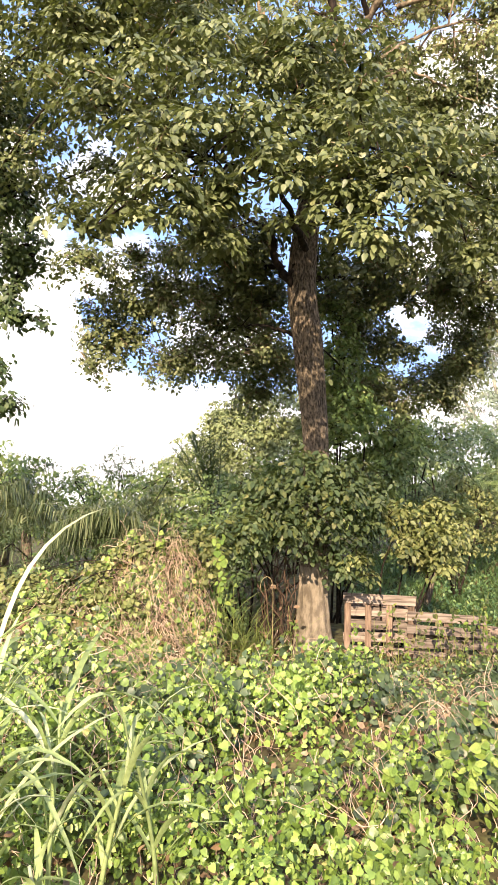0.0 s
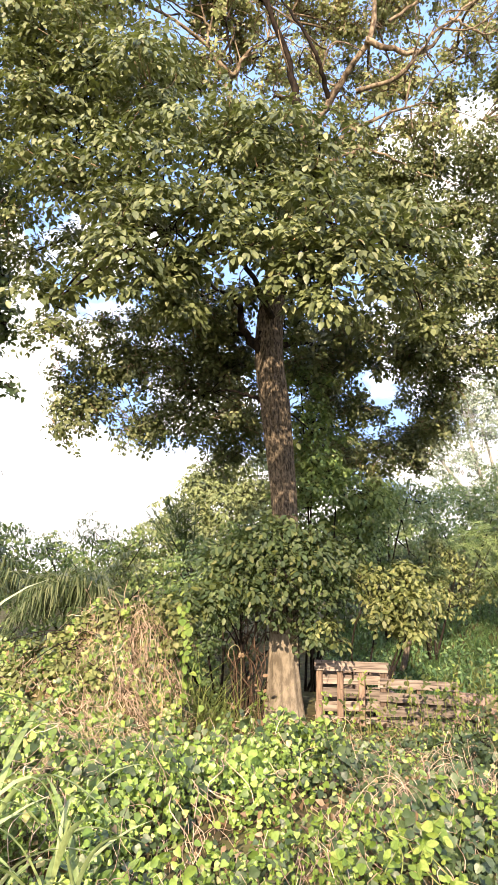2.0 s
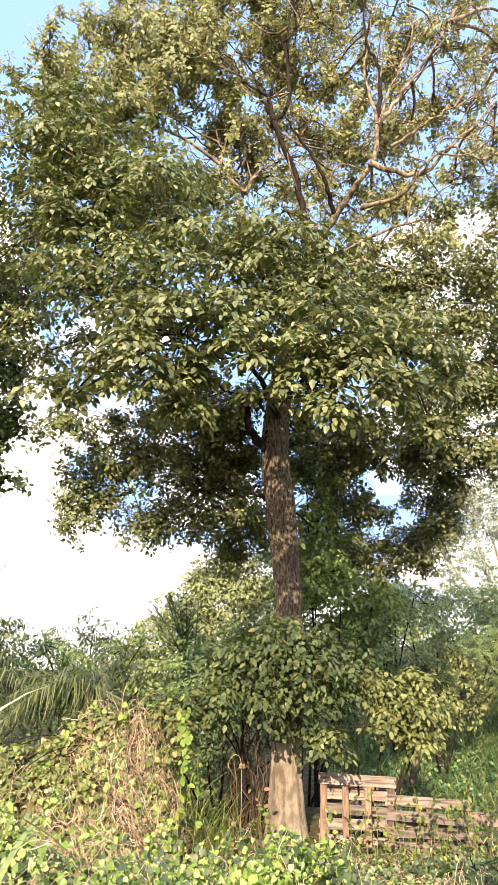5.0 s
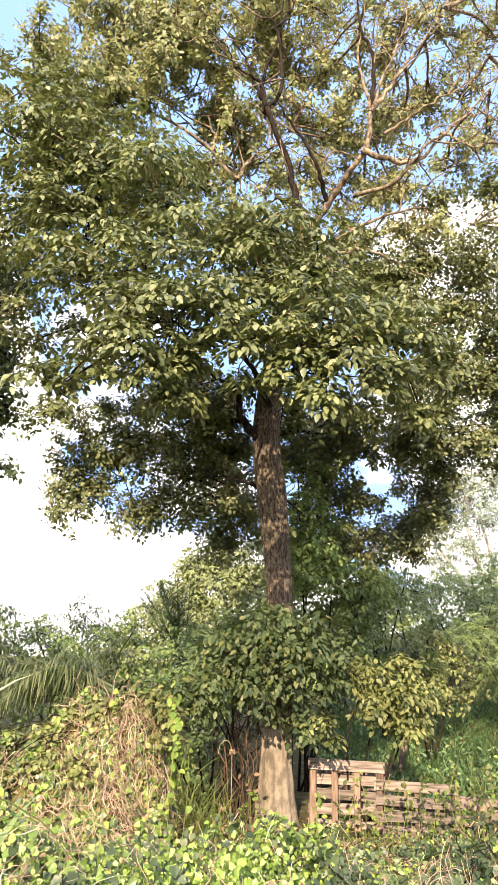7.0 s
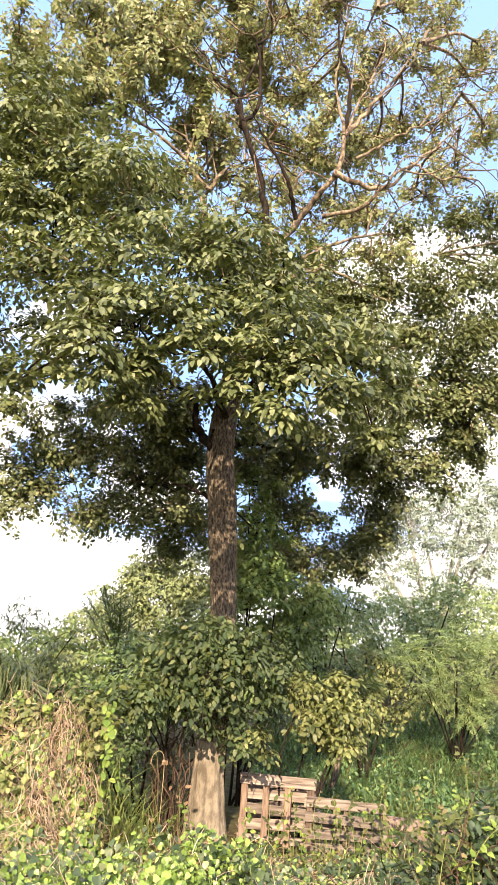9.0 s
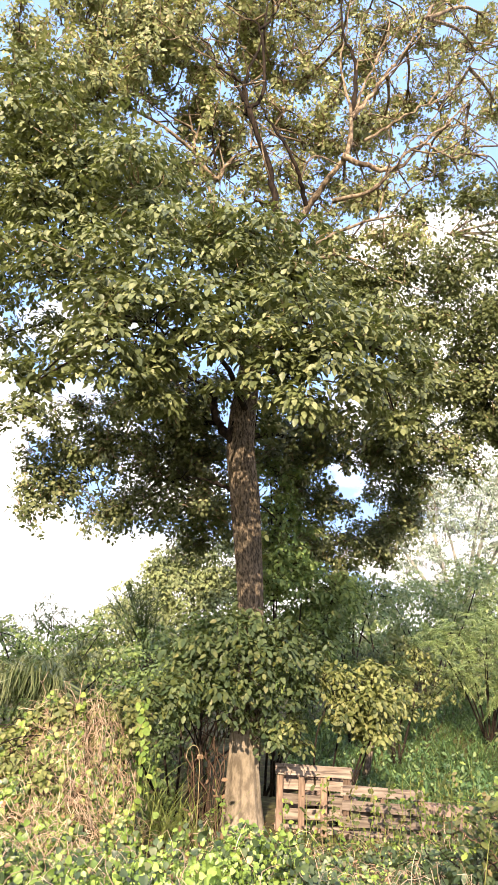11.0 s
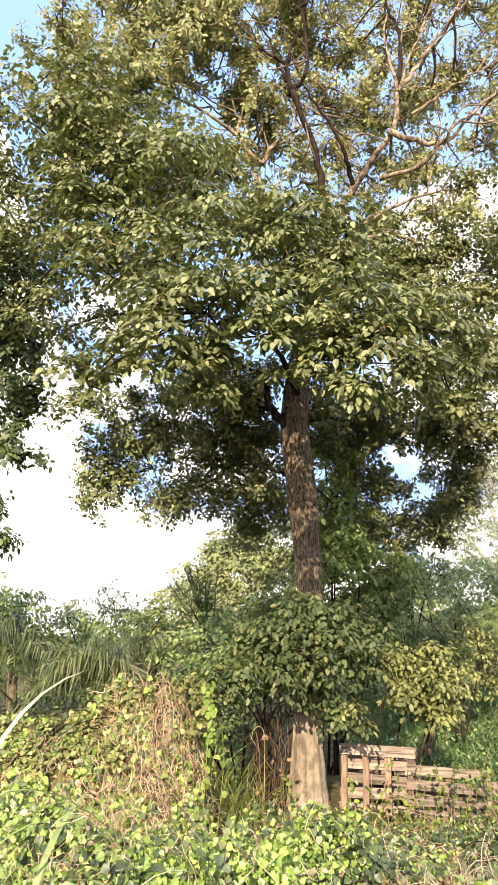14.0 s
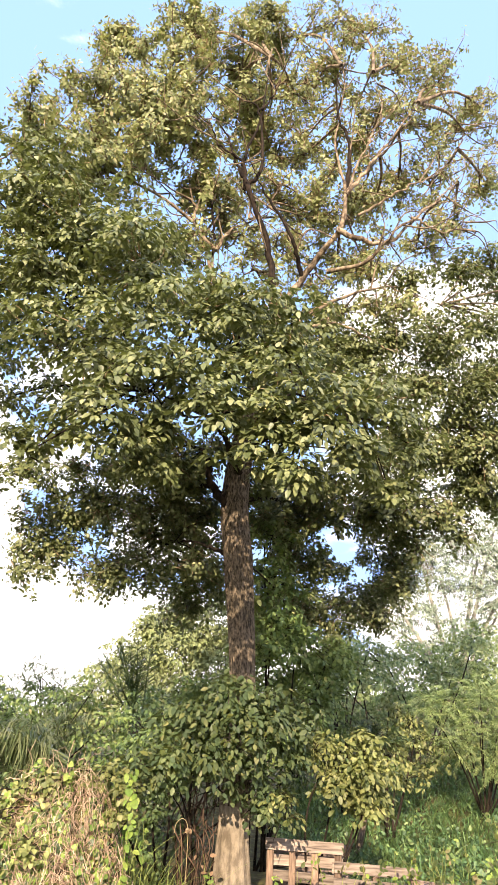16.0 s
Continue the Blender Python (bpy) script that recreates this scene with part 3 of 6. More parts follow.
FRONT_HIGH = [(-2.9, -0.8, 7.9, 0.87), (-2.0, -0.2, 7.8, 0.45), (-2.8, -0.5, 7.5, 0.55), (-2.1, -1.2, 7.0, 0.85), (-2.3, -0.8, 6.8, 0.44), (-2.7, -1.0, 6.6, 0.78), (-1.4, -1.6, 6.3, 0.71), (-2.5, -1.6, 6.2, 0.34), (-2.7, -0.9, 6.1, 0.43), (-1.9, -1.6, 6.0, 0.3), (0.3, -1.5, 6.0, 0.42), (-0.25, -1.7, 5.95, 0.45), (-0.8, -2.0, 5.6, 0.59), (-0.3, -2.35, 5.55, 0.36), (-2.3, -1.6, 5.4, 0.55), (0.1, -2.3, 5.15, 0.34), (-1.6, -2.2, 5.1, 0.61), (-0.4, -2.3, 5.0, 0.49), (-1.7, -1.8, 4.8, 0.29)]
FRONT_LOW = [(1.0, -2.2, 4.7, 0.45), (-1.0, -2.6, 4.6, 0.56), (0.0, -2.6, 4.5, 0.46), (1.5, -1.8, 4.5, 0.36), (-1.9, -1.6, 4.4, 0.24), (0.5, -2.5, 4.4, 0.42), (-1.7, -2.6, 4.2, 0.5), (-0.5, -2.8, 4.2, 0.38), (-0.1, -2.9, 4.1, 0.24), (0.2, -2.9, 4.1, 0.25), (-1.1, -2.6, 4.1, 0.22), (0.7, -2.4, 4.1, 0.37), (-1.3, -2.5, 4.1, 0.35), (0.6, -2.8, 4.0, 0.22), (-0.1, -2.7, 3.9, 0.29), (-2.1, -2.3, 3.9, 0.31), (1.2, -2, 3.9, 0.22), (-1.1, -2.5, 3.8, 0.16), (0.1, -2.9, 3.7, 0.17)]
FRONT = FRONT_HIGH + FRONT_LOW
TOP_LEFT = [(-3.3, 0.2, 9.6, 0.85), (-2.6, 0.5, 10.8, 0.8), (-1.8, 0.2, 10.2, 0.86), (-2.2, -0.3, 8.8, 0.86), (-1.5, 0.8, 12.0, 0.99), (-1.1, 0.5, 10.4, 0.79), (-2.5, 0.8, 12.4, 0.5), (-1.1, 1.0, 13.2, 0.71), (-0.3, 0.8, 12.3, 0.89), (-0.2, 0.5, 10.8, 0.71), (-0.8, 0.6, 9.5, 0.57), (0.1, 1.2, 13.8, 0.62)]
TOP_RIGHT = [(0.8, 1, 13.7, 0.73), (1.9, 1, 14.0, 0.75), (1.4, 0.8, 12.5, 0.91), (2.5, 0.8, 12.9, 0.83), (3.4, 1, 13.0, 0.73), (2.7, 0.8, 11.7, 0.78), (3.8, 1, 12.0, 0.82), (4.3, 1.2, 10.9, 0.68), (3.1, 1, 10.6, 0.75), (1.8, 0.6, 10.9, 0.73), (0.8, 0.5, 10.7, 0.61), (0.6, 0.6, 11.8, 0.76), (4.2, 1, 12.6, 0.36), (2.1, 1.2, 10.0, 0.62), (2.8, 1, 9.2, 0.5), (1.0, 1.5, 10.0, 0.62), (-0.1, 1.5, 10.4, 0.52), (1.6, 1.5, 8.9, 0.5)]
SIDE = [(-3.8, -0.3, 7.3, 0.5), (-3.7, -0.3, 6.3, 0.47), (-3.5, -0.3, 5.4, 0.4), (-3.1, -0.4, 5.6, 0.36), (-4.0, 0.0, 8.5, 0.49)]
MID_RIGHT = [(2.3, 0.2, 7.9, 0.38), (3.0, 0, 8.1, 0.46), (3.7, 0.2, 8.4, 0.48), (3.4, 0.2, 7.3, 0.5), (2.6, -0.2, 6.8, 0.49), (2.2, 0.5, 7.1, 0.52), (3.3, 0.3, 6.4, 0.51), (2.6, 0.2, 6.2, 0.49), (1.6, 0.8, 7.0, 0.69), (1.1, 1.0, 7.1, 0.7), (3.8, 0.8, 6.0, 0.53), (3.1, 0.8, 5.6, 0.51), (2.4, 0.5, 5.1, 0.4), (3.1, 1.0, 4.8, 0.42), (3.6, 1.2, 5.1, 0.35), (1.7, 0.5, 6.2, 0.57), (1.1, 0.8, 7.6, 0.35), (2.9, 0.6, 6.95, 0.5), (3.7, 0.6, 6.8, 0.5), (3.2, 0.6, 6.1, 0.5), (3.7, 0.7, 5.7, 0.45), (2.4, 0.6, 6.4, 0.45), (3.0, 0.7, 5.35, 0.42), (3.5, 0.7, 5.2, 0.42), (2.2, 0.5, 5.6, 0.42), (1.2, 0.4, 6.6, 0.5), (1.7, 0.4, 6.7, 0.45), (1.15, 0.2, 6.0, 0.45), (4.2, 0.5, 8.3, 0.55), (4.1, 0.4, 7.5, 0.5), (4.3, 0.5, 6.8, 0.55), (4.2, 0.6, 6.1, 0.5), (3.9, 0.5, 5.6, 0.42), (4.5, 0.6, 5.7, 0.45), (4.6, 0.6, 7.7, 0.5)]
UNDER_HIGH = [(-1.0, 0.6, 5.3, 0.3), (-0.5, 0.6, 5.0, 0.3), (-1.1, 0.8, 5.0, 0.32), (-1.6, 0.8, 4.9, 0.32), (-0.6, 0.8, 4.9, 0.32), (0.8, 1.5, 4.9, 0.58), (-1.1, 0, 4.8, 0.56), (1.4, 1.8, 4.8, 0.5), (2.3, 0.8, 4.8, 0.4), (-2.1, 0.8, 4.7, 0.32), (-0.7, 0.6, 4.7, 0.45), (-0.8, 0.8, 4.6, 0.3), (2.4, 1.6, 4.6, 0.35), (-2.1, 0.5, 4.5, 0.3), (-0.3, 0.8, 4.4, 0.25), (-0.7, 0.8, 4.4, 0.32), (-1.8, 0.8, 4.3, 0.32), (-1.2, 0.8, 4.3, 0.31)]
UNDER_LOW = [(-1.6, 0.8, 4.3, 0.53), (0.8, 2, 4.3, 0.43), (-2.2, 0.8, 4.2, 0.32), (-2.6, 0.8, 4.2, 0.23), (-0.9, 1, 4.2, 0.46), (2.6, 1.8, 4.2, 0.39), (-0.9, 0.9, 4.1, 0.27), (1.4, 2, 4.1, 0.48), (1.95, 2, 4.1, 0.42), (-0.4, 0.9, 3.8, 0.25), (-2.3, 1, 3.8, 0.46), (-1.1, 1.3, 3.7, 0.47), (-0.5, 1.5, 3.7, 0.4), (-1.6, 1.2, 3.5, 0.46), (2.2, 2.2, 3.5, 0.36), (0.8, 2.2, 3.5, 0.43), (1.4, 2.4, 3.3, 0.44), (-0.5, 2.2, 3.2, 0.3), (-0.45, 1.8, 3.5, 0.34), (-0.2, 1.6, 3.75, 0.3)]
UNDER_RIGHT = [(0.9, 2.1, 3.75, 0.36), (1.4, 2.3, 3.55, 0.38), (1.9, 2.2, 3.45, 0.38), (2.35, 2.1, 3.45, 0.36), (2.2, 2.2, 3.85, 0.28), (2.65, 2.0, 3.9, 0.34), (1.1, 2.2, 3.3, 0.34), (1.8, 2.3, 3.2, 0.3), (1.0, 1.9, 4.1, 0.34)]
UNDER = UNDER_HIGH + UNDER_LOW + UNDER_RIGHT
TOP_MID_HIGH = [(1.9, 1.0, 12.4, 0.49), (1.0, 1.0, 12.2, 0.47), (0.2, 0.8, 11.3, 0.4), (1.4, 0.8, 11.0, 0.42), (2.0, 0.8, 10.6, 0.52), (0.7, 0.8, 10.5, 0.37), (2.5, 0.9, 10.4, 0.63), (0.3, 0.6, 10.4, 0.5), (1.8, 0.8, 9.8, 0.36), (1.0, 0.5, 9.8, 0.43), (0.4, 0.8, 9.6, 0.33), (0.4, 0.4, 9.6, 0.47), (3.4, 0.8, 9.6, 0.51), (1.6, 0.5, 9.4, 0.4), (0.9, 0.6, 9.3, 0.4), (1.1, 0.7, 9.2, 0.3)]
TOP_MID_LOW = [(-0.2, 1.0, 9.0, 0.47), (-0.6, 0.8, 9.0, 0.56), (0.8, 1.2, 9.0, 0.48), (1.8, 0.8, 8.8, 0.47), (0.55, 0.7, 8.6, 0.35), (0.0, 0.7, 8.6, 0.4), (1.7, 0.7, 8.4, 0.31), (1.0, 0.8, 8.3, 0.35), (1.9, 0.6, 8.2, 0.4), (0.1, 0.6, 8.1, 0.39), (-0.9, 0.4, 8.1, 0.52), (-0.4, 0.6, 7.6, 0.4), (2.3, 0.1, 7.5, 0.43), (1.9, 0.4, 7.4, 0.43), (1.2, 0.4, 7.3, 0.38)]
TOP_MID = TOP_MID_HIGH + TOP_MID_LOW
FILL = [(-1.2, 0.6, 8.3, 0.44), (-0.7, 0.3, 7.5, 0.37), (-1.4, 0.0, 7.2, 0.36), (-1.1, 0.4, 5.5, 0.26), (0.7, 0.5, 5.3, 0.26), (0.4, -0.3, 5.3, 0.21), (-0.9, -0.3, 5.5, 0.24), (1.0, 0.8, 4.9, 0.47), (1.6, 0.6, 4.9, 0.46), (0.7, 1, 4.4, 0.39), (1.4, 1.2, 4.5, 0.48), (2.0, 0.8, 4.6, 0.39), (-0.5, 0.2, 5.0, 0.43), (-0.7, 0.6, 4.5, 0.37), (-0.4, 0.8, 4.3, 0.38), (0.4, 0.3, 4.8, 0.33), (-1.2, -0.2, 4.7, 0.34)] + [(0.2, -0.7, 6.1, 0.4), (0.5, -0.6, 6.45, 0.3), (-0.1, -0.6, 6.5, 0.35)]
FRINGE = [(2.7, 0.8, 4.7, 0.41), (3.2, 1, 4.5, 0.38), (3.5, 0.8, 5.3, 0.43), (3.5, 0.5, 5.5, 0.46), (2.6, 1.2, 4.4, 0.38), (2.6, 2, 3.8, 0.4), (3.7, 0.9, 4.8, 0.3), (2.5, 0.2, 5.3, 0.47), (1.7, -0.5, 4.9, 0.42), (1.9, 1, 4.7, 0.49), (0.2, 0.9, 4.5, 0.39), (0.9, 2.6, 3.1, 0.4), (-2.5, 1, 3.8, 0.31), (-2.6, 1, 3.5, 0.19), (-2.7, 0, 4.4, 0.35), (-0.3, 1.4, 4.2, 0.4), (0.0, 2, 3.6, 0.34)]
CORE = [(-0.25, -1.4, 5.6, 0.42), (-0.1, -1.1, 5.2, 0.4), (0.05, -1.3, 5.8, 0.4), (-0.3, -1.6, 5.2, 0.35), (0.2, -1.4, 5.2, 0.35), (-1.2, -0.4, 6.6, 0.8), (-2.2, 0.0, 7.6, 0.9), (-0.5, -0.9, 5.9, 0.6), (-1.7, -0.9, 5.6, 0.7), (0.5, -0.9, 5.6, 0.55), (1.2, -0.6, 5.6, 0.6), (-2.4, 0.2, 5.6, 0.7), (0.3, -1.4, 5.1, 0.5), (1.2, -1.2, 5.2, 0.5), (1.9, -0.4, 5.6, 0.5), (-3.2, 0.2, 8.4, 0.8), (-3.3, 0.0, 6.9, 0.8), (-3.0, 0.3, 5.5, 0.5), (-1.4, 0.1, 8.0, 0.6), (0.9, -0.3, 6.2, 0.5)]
# openings through the lower crown: line of sight clear between two places, and radius
GAPS = [((1.40, 0.2, 3.84), (2.05, 2.8, 4.48), 0.23), ((1.18, 0.2, 4.08), (1.74, 2.8, 4.75), 0.15), ((1.63, 0.2, 3.58), (2.35, 2.8, 4.12), 0.17), ((-2.0, -0.9, 4.02), (-2.3, 1.1, 4.66), 0.12), ((-1.85, -0.9, 3.86), (-2.08, 1.1, 4.38), 0.06), ((-0.63, -0.1, 4.24), (-0.60, 1.2, 4.62), 0.08), ((-0.5, -0.1, 4.2), (-0.45, 1.2, 4.57), 0.06)]


def clear_of_gaps(p):
    keep = np.ones(len(p), bool)
    for a, b, r in GAPS:
        a, b = np.array(a), np.array(b)
        u = np.clip(((p - a) @ (b - a)) / ((b - a) @ (b - a)), 0, 1)[:, None]
        keep &= np.linalg.norm(p - a - u * (b - a), axis=1) > r
    return keep


def sprays(blobs, per, q, size, rng, reach=(0.6, 1.05), wide=(0.20, 0.42), flat=0.85):
    """Drooping caps of overlapping leaves that face the light: bases, directions, upper sides, lengths; and twigs to them."""
    out, a_list, b_list = [], [], []
    for x, y, z, r in blobs:
        m = max(4, int(per * r * r))
        o = unit(rng.normal(size=(m, 3)) + (0, -0.5, 0.3))
        c = o * r * rng.uniform(*reach, (m, 1)) * (1, 1, flat) + (x, y, z)
        n = unit(o * 0.3 + (0, -0.2, 0.9) + 0.16 * rng.normal(size=(m, 3)))
        R = 0.85 * rng.uniform(*wide, (m, 1)) * (min(1, max(0.6, 1.7 * r)) if r < 0.8 else r / 0.8)
        s1 = unit(np.cross(n, rng.normal(size=(m, 3))))
        s2 = np.cross(n, s1)
        th, rad = rng.random((m, q)) * 6.283, rng.random((m, q)) ** 0.42
        radial = np.cos(th)[..., None] * s1[:, None] + np.sin(th)[..., None] * s2[:, None]
        p = c[:, None] + radial * (R * rad)[..., None] - n[:, None] * (0.5 * R * rad**2)[..., None] + 0.015 * rng.normal(size=(m, q, 3))
        d = unit(radial + 0.45 * rng.normal(size=(m, q, 3)) + np.array([0, -0.05, -0.75]) * rad[..., None])
        u = n[:, None] + 0.75 * radial * rad[..., None] + 0.3 * rng.normal(size=(m, q, 3))
        out.append([v.reshape(-1, 3) for v in (p, d, u)] + [size * rng.uniform(0.55, 1.2, m * q)])
        a_list.append((x, y, z) + 0.35 * (c - (x, y, z)))
        b_list.append(c)
    return [np.concatenate(v) for v in zip(*out)], np.concatenate(a_list), np.concatenate(b_list)


def bough_to(c, batch, thick=1.0):
    """A branch from the nearest bough to a clump's heart."""
    s = nearest_on(skeleton, c)
    far = np.linalg.norm(c - s)
    m = 0.5 * (s + c) + (0, 0, 0.08 * far) + rng.normal(size=3) * 0.08
    line = smooth_line([s, m, c, c + (c - m) * 0.12 + rng.normal(size=3) * 0.05], 12)
    if clear_of_gaps(line).all():
        batch.add(*tube(line, np.linspace(min(0.008 + 0.009 * far, 0.026) * thick, 0.005, 12), 6))
    return line


def open_head(blobs, subs, twig_count, tips, k, size, pale, target):
    """Clumps of the open upper crown: a branch, its side branches, their twigs and leaves near the ends."""
    ps, axes = [], []
    for x, y, z, r in blobs:
        c = np.array((x, y, z))
        line = bough_to(c, pale, 1.3)
        for _ in range(max(4, int(subs * r))):
            a = line[rng.integers(5, 12)]
            e = c + unit(rng.normal(size=3) + (0, -0.1, 0.35)) * r * rng.uniform(0.65, 1.12) * (1, 1, 0.85)
            side = smooth_line([a, 0.55 * a + 0.45 * e + rng.normal(size=3) * 0.12 * r + (0, 0, -0.08 * r), e], 9)
            pale.add(*tube(side, np.linspace(0.015, 0.006, 9), 5))
            way = unit(e - a)
            for _ in range(twig_count):
                b = side[rng.integers(3, 9)]
                t = b + unit(way * 0.6 + rng.normal(size=3) * 0.75 + (0, 0, 0.25)) * rng.uniform(0.12, 0.36)
                m = 0.5 * (b + t) + rng.normal(size=3) * 0.03
                twigs.add(*tube(np.array([b, m, t]), [0.0072, 0.0055, 0.0035], 3))
                for u in np.linspace(1.0, 0.45, tips):
                    ps.append(b + (t - b) * u + rng.normal(size=3) * 0.02)
                    axes.append(unit(t - b))
    target.add(*leaves(*tuft_leaves(np.array(ps), np.array(axes), k, size, rng, 0.4), shape=EGG_SIX))


crown, crown_top, twigs, branches, pale_branches = Batch(), Batch(), Batch(), Batch(), Batch()
near_leaves = None
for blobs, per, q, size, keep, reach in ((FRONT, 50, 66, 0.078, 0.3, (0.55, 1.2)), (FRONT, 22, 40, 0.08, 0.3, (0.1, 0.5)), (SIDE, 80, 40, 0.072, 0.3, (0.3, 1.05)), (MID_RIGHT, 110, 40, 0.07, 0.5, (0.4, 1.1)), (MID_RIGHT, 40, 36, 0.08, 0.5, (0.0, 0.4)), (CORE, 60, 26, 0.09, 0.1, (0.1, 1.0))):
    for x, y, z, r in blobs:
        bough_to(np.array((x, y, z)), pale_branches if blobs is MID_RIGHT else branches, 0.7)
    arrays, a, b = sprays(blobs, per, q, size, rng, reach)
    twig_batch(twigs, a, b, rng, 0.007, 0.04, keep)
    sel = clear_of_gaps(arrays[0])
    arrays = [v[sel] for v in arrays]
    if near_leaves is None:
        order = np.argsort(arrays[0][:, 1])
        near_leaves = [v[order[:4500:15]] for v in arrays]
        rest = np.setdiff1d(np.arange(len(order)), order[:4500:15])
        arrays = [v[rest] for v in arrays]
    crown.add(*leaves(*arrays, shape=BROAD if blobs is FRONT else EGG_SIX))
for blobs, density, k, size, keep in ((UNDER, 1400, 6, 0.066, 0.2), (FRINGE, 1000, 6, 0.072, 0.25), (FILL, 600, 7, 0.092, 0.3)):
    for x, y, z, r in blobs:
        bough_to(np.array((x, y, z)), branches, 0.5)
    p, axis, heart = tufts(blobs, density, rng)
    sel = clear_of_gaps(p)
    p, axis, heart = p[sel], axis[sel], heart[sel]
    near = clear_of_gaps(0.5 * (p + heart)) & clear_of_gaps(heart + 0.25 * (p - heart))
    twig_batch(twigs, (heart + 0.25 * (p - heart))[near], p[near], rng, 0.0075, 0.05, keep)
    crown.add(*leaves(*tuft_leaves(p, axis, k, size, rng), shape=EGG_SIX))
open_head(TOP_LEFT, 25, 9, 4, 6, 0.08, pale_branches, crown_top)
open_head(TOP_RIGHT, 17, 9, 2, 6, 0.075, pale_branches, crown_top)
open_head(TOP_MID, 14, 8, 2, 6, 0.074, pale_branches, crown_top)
high = skeleton[skeleton[:, 2] > 7.4]
for i in range(110):
    s = high[rng.integers(len(high))]
    way = unit(np.array(((s[0] - 0.3) * 0.4, 0.3 * rng.normal(), 0.7)) + rng.normal(size=3) * 0.6)
    reach = rng.uniform(0.4, 1.1)
    pts = [s, s + way * reach * 0.4 + rng.normal(size=3) * 0.1, s + way * reach * 0.75 + rng.normal(size=3) * 0.15, s + way * reach + rng.normal(size=3) * 0.2]
    pale_branches.add(*tube(smooth_line(pts, 12), np.linspace(rng.uniform(0.009, 0.016), 0.003, 12), 5))
ppart("pale_branching", pale_branches, M_LIMB_LIT, tree, "pale brown branches of the open top, sunlight put in the bark colour", "stuff")
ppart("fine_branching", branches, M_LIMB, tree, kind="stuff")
ppart("twig_spray", twigs, M_TWIG, tree, kind="stuff")
ppart("crown", crown, M_TREE, tree, "dense olive-green leaves of the lower crown, colour darkened for shade", "stuff")
ppart("top_crown", crown_top, M_TREE_TOP, tree, "smaller yellow-green leaves of the upper crown, colour paled for sun", "stuff")


def leaf_parts(arrays, shapes, material, parent):
    """Single leaves as parts that share a few meshes."""
    ms = [(Batch().add(*s) if isinstance(s, tuple) else Batch().add(s, TRI)).mesh("leaf", material) for s in shapes]
    s, d, u = frames(arrays[1], arrays[2])
    at = Vector(parent.location)
    for i in range(len(d)):
        ob = new("leaf", ms[i % len(ms)])
        ob.parent = parent
        rot = Matrix(np.stack([s[i], d[i], u[i]], 1).tolist()).to_4x4()
        ob.matrix_local = Matrix.Translation(Vector(arrays[0][i]) - at) @ rot @ Matrix.Scale(arrays[3][i], 4)


leaf_parts(near_leaves, [BROAD, fan_shape([(0.20, 0.08), (0.34, 0.30), (0.33, 0.58), (0.18, 0.84)], 0.07, 0.4), fan_shape([(0.14, 0.14), (0.26, 0.36), (0.26, 0.6), (0.14, 0.84)], 0.03, 0.15)], M_TREE_ONE, tree)


g = np.random.default_rng(19)
litter = Batch()
lp = np.array((0.36, -0.08, 7.12)) + g.normal(size=(130, 3)) * (0.09, 0.06, 0.13)
litter.add(*leaves(lp, g.normal(size=(130, 3)) + (0, -0.3, -0.3), g.normal(size=(130, 3)) + (0, -0.6, 0.5), g.uniform(0.05, 0.10, 130), FOLDED))
tagged(part("dead_leaves", litter, M_DRY), "clump of dead red-brown leaves caught in the fork", "dead leaves", kind="stuff")


# ---- shrubs, bushes and other trees ----
def shrub(name, label, category, blobs, foot, density, k, size, material, seed, shape=OVAL, singles=0, single_material=None, bark=M_LIMB, stems=5, stem_r=0.02, droop=0.4, lift=0.6, keep=0.5, simple=False, group="", layered=True):
    g = np.random.default_rng(seed)
    fx, fy = foot
    fz = float(lift_of(fx, fy))
    ob = thing(name, fx, fy, fz, label, category, group)
    hearts = np.array([b[:3] for b in blobs])
    for i in range(stems):
        aim = hearts[i * len(hearts) // stems]
        a = np.array((fx, fy, fz - 0.05)) + np.append(g.normal(size=2) * 0.06, 0)
        m = 0.5 * (a + aim) + np.append(g.normal(size=2) * 0.12, 0.15)
        ppart("stem", Batch().add(*tube(smooth_line([a, m, aim], 12), np.linspace(stem_r, stem_r * 0.4, 12), 7)), bark, ob)
    size = size * 0.78
    p, axis, heart = tufts(blobs, density * 2.3, g, lift=lift)
    tw = Batch()
    twig_batch(tw, heart + 0.2 * (p - heart), p, g, max(0.005, stem_r * 0.12), 0.05, keep * 0.5)
    for h in hearts:
        s = hearts[np.argsort(np.linalg.norm(hearts - h, axis=1))[min(1, len(hearts) - 1)]]
        if np.linalg.norm(s - h) > 0.6 + 4 * stem_r:
            continue
        tw.add(*tube(smooth_line([s, 0.5 * (s + h) + g.normal(size=3) * 0.05, h], 6), [stem_r * 0.35] * 6, 5))
    ppart("twig_spray", tw, bark, ob, kind="stuff")
    arrays = sprays(blobs, density * 2.3 * k / 16, 16, size, g, (0.45, 1.1), (0.12, 0.26))[0] if layered else tuft_leaves(p, axis, k, size, g, droop)
    if singles:
        order = np.argsort(arrays[0][:, 1])
        pick = order[: singles * 3 : 3]
        leaf_parts([a[pick] for a in arrays], [shape], single_material, ob)
        rest = np.setdiff1d(np.arange(len(order)), pick)
        arrays = [a[rest] for a in arrays]
    v, f = leaves(*arrays, shape=FOLDED if simple else shape)
    ppart("crown", Batch().add(v, f), material, ob, kind="stuff")
    return ob


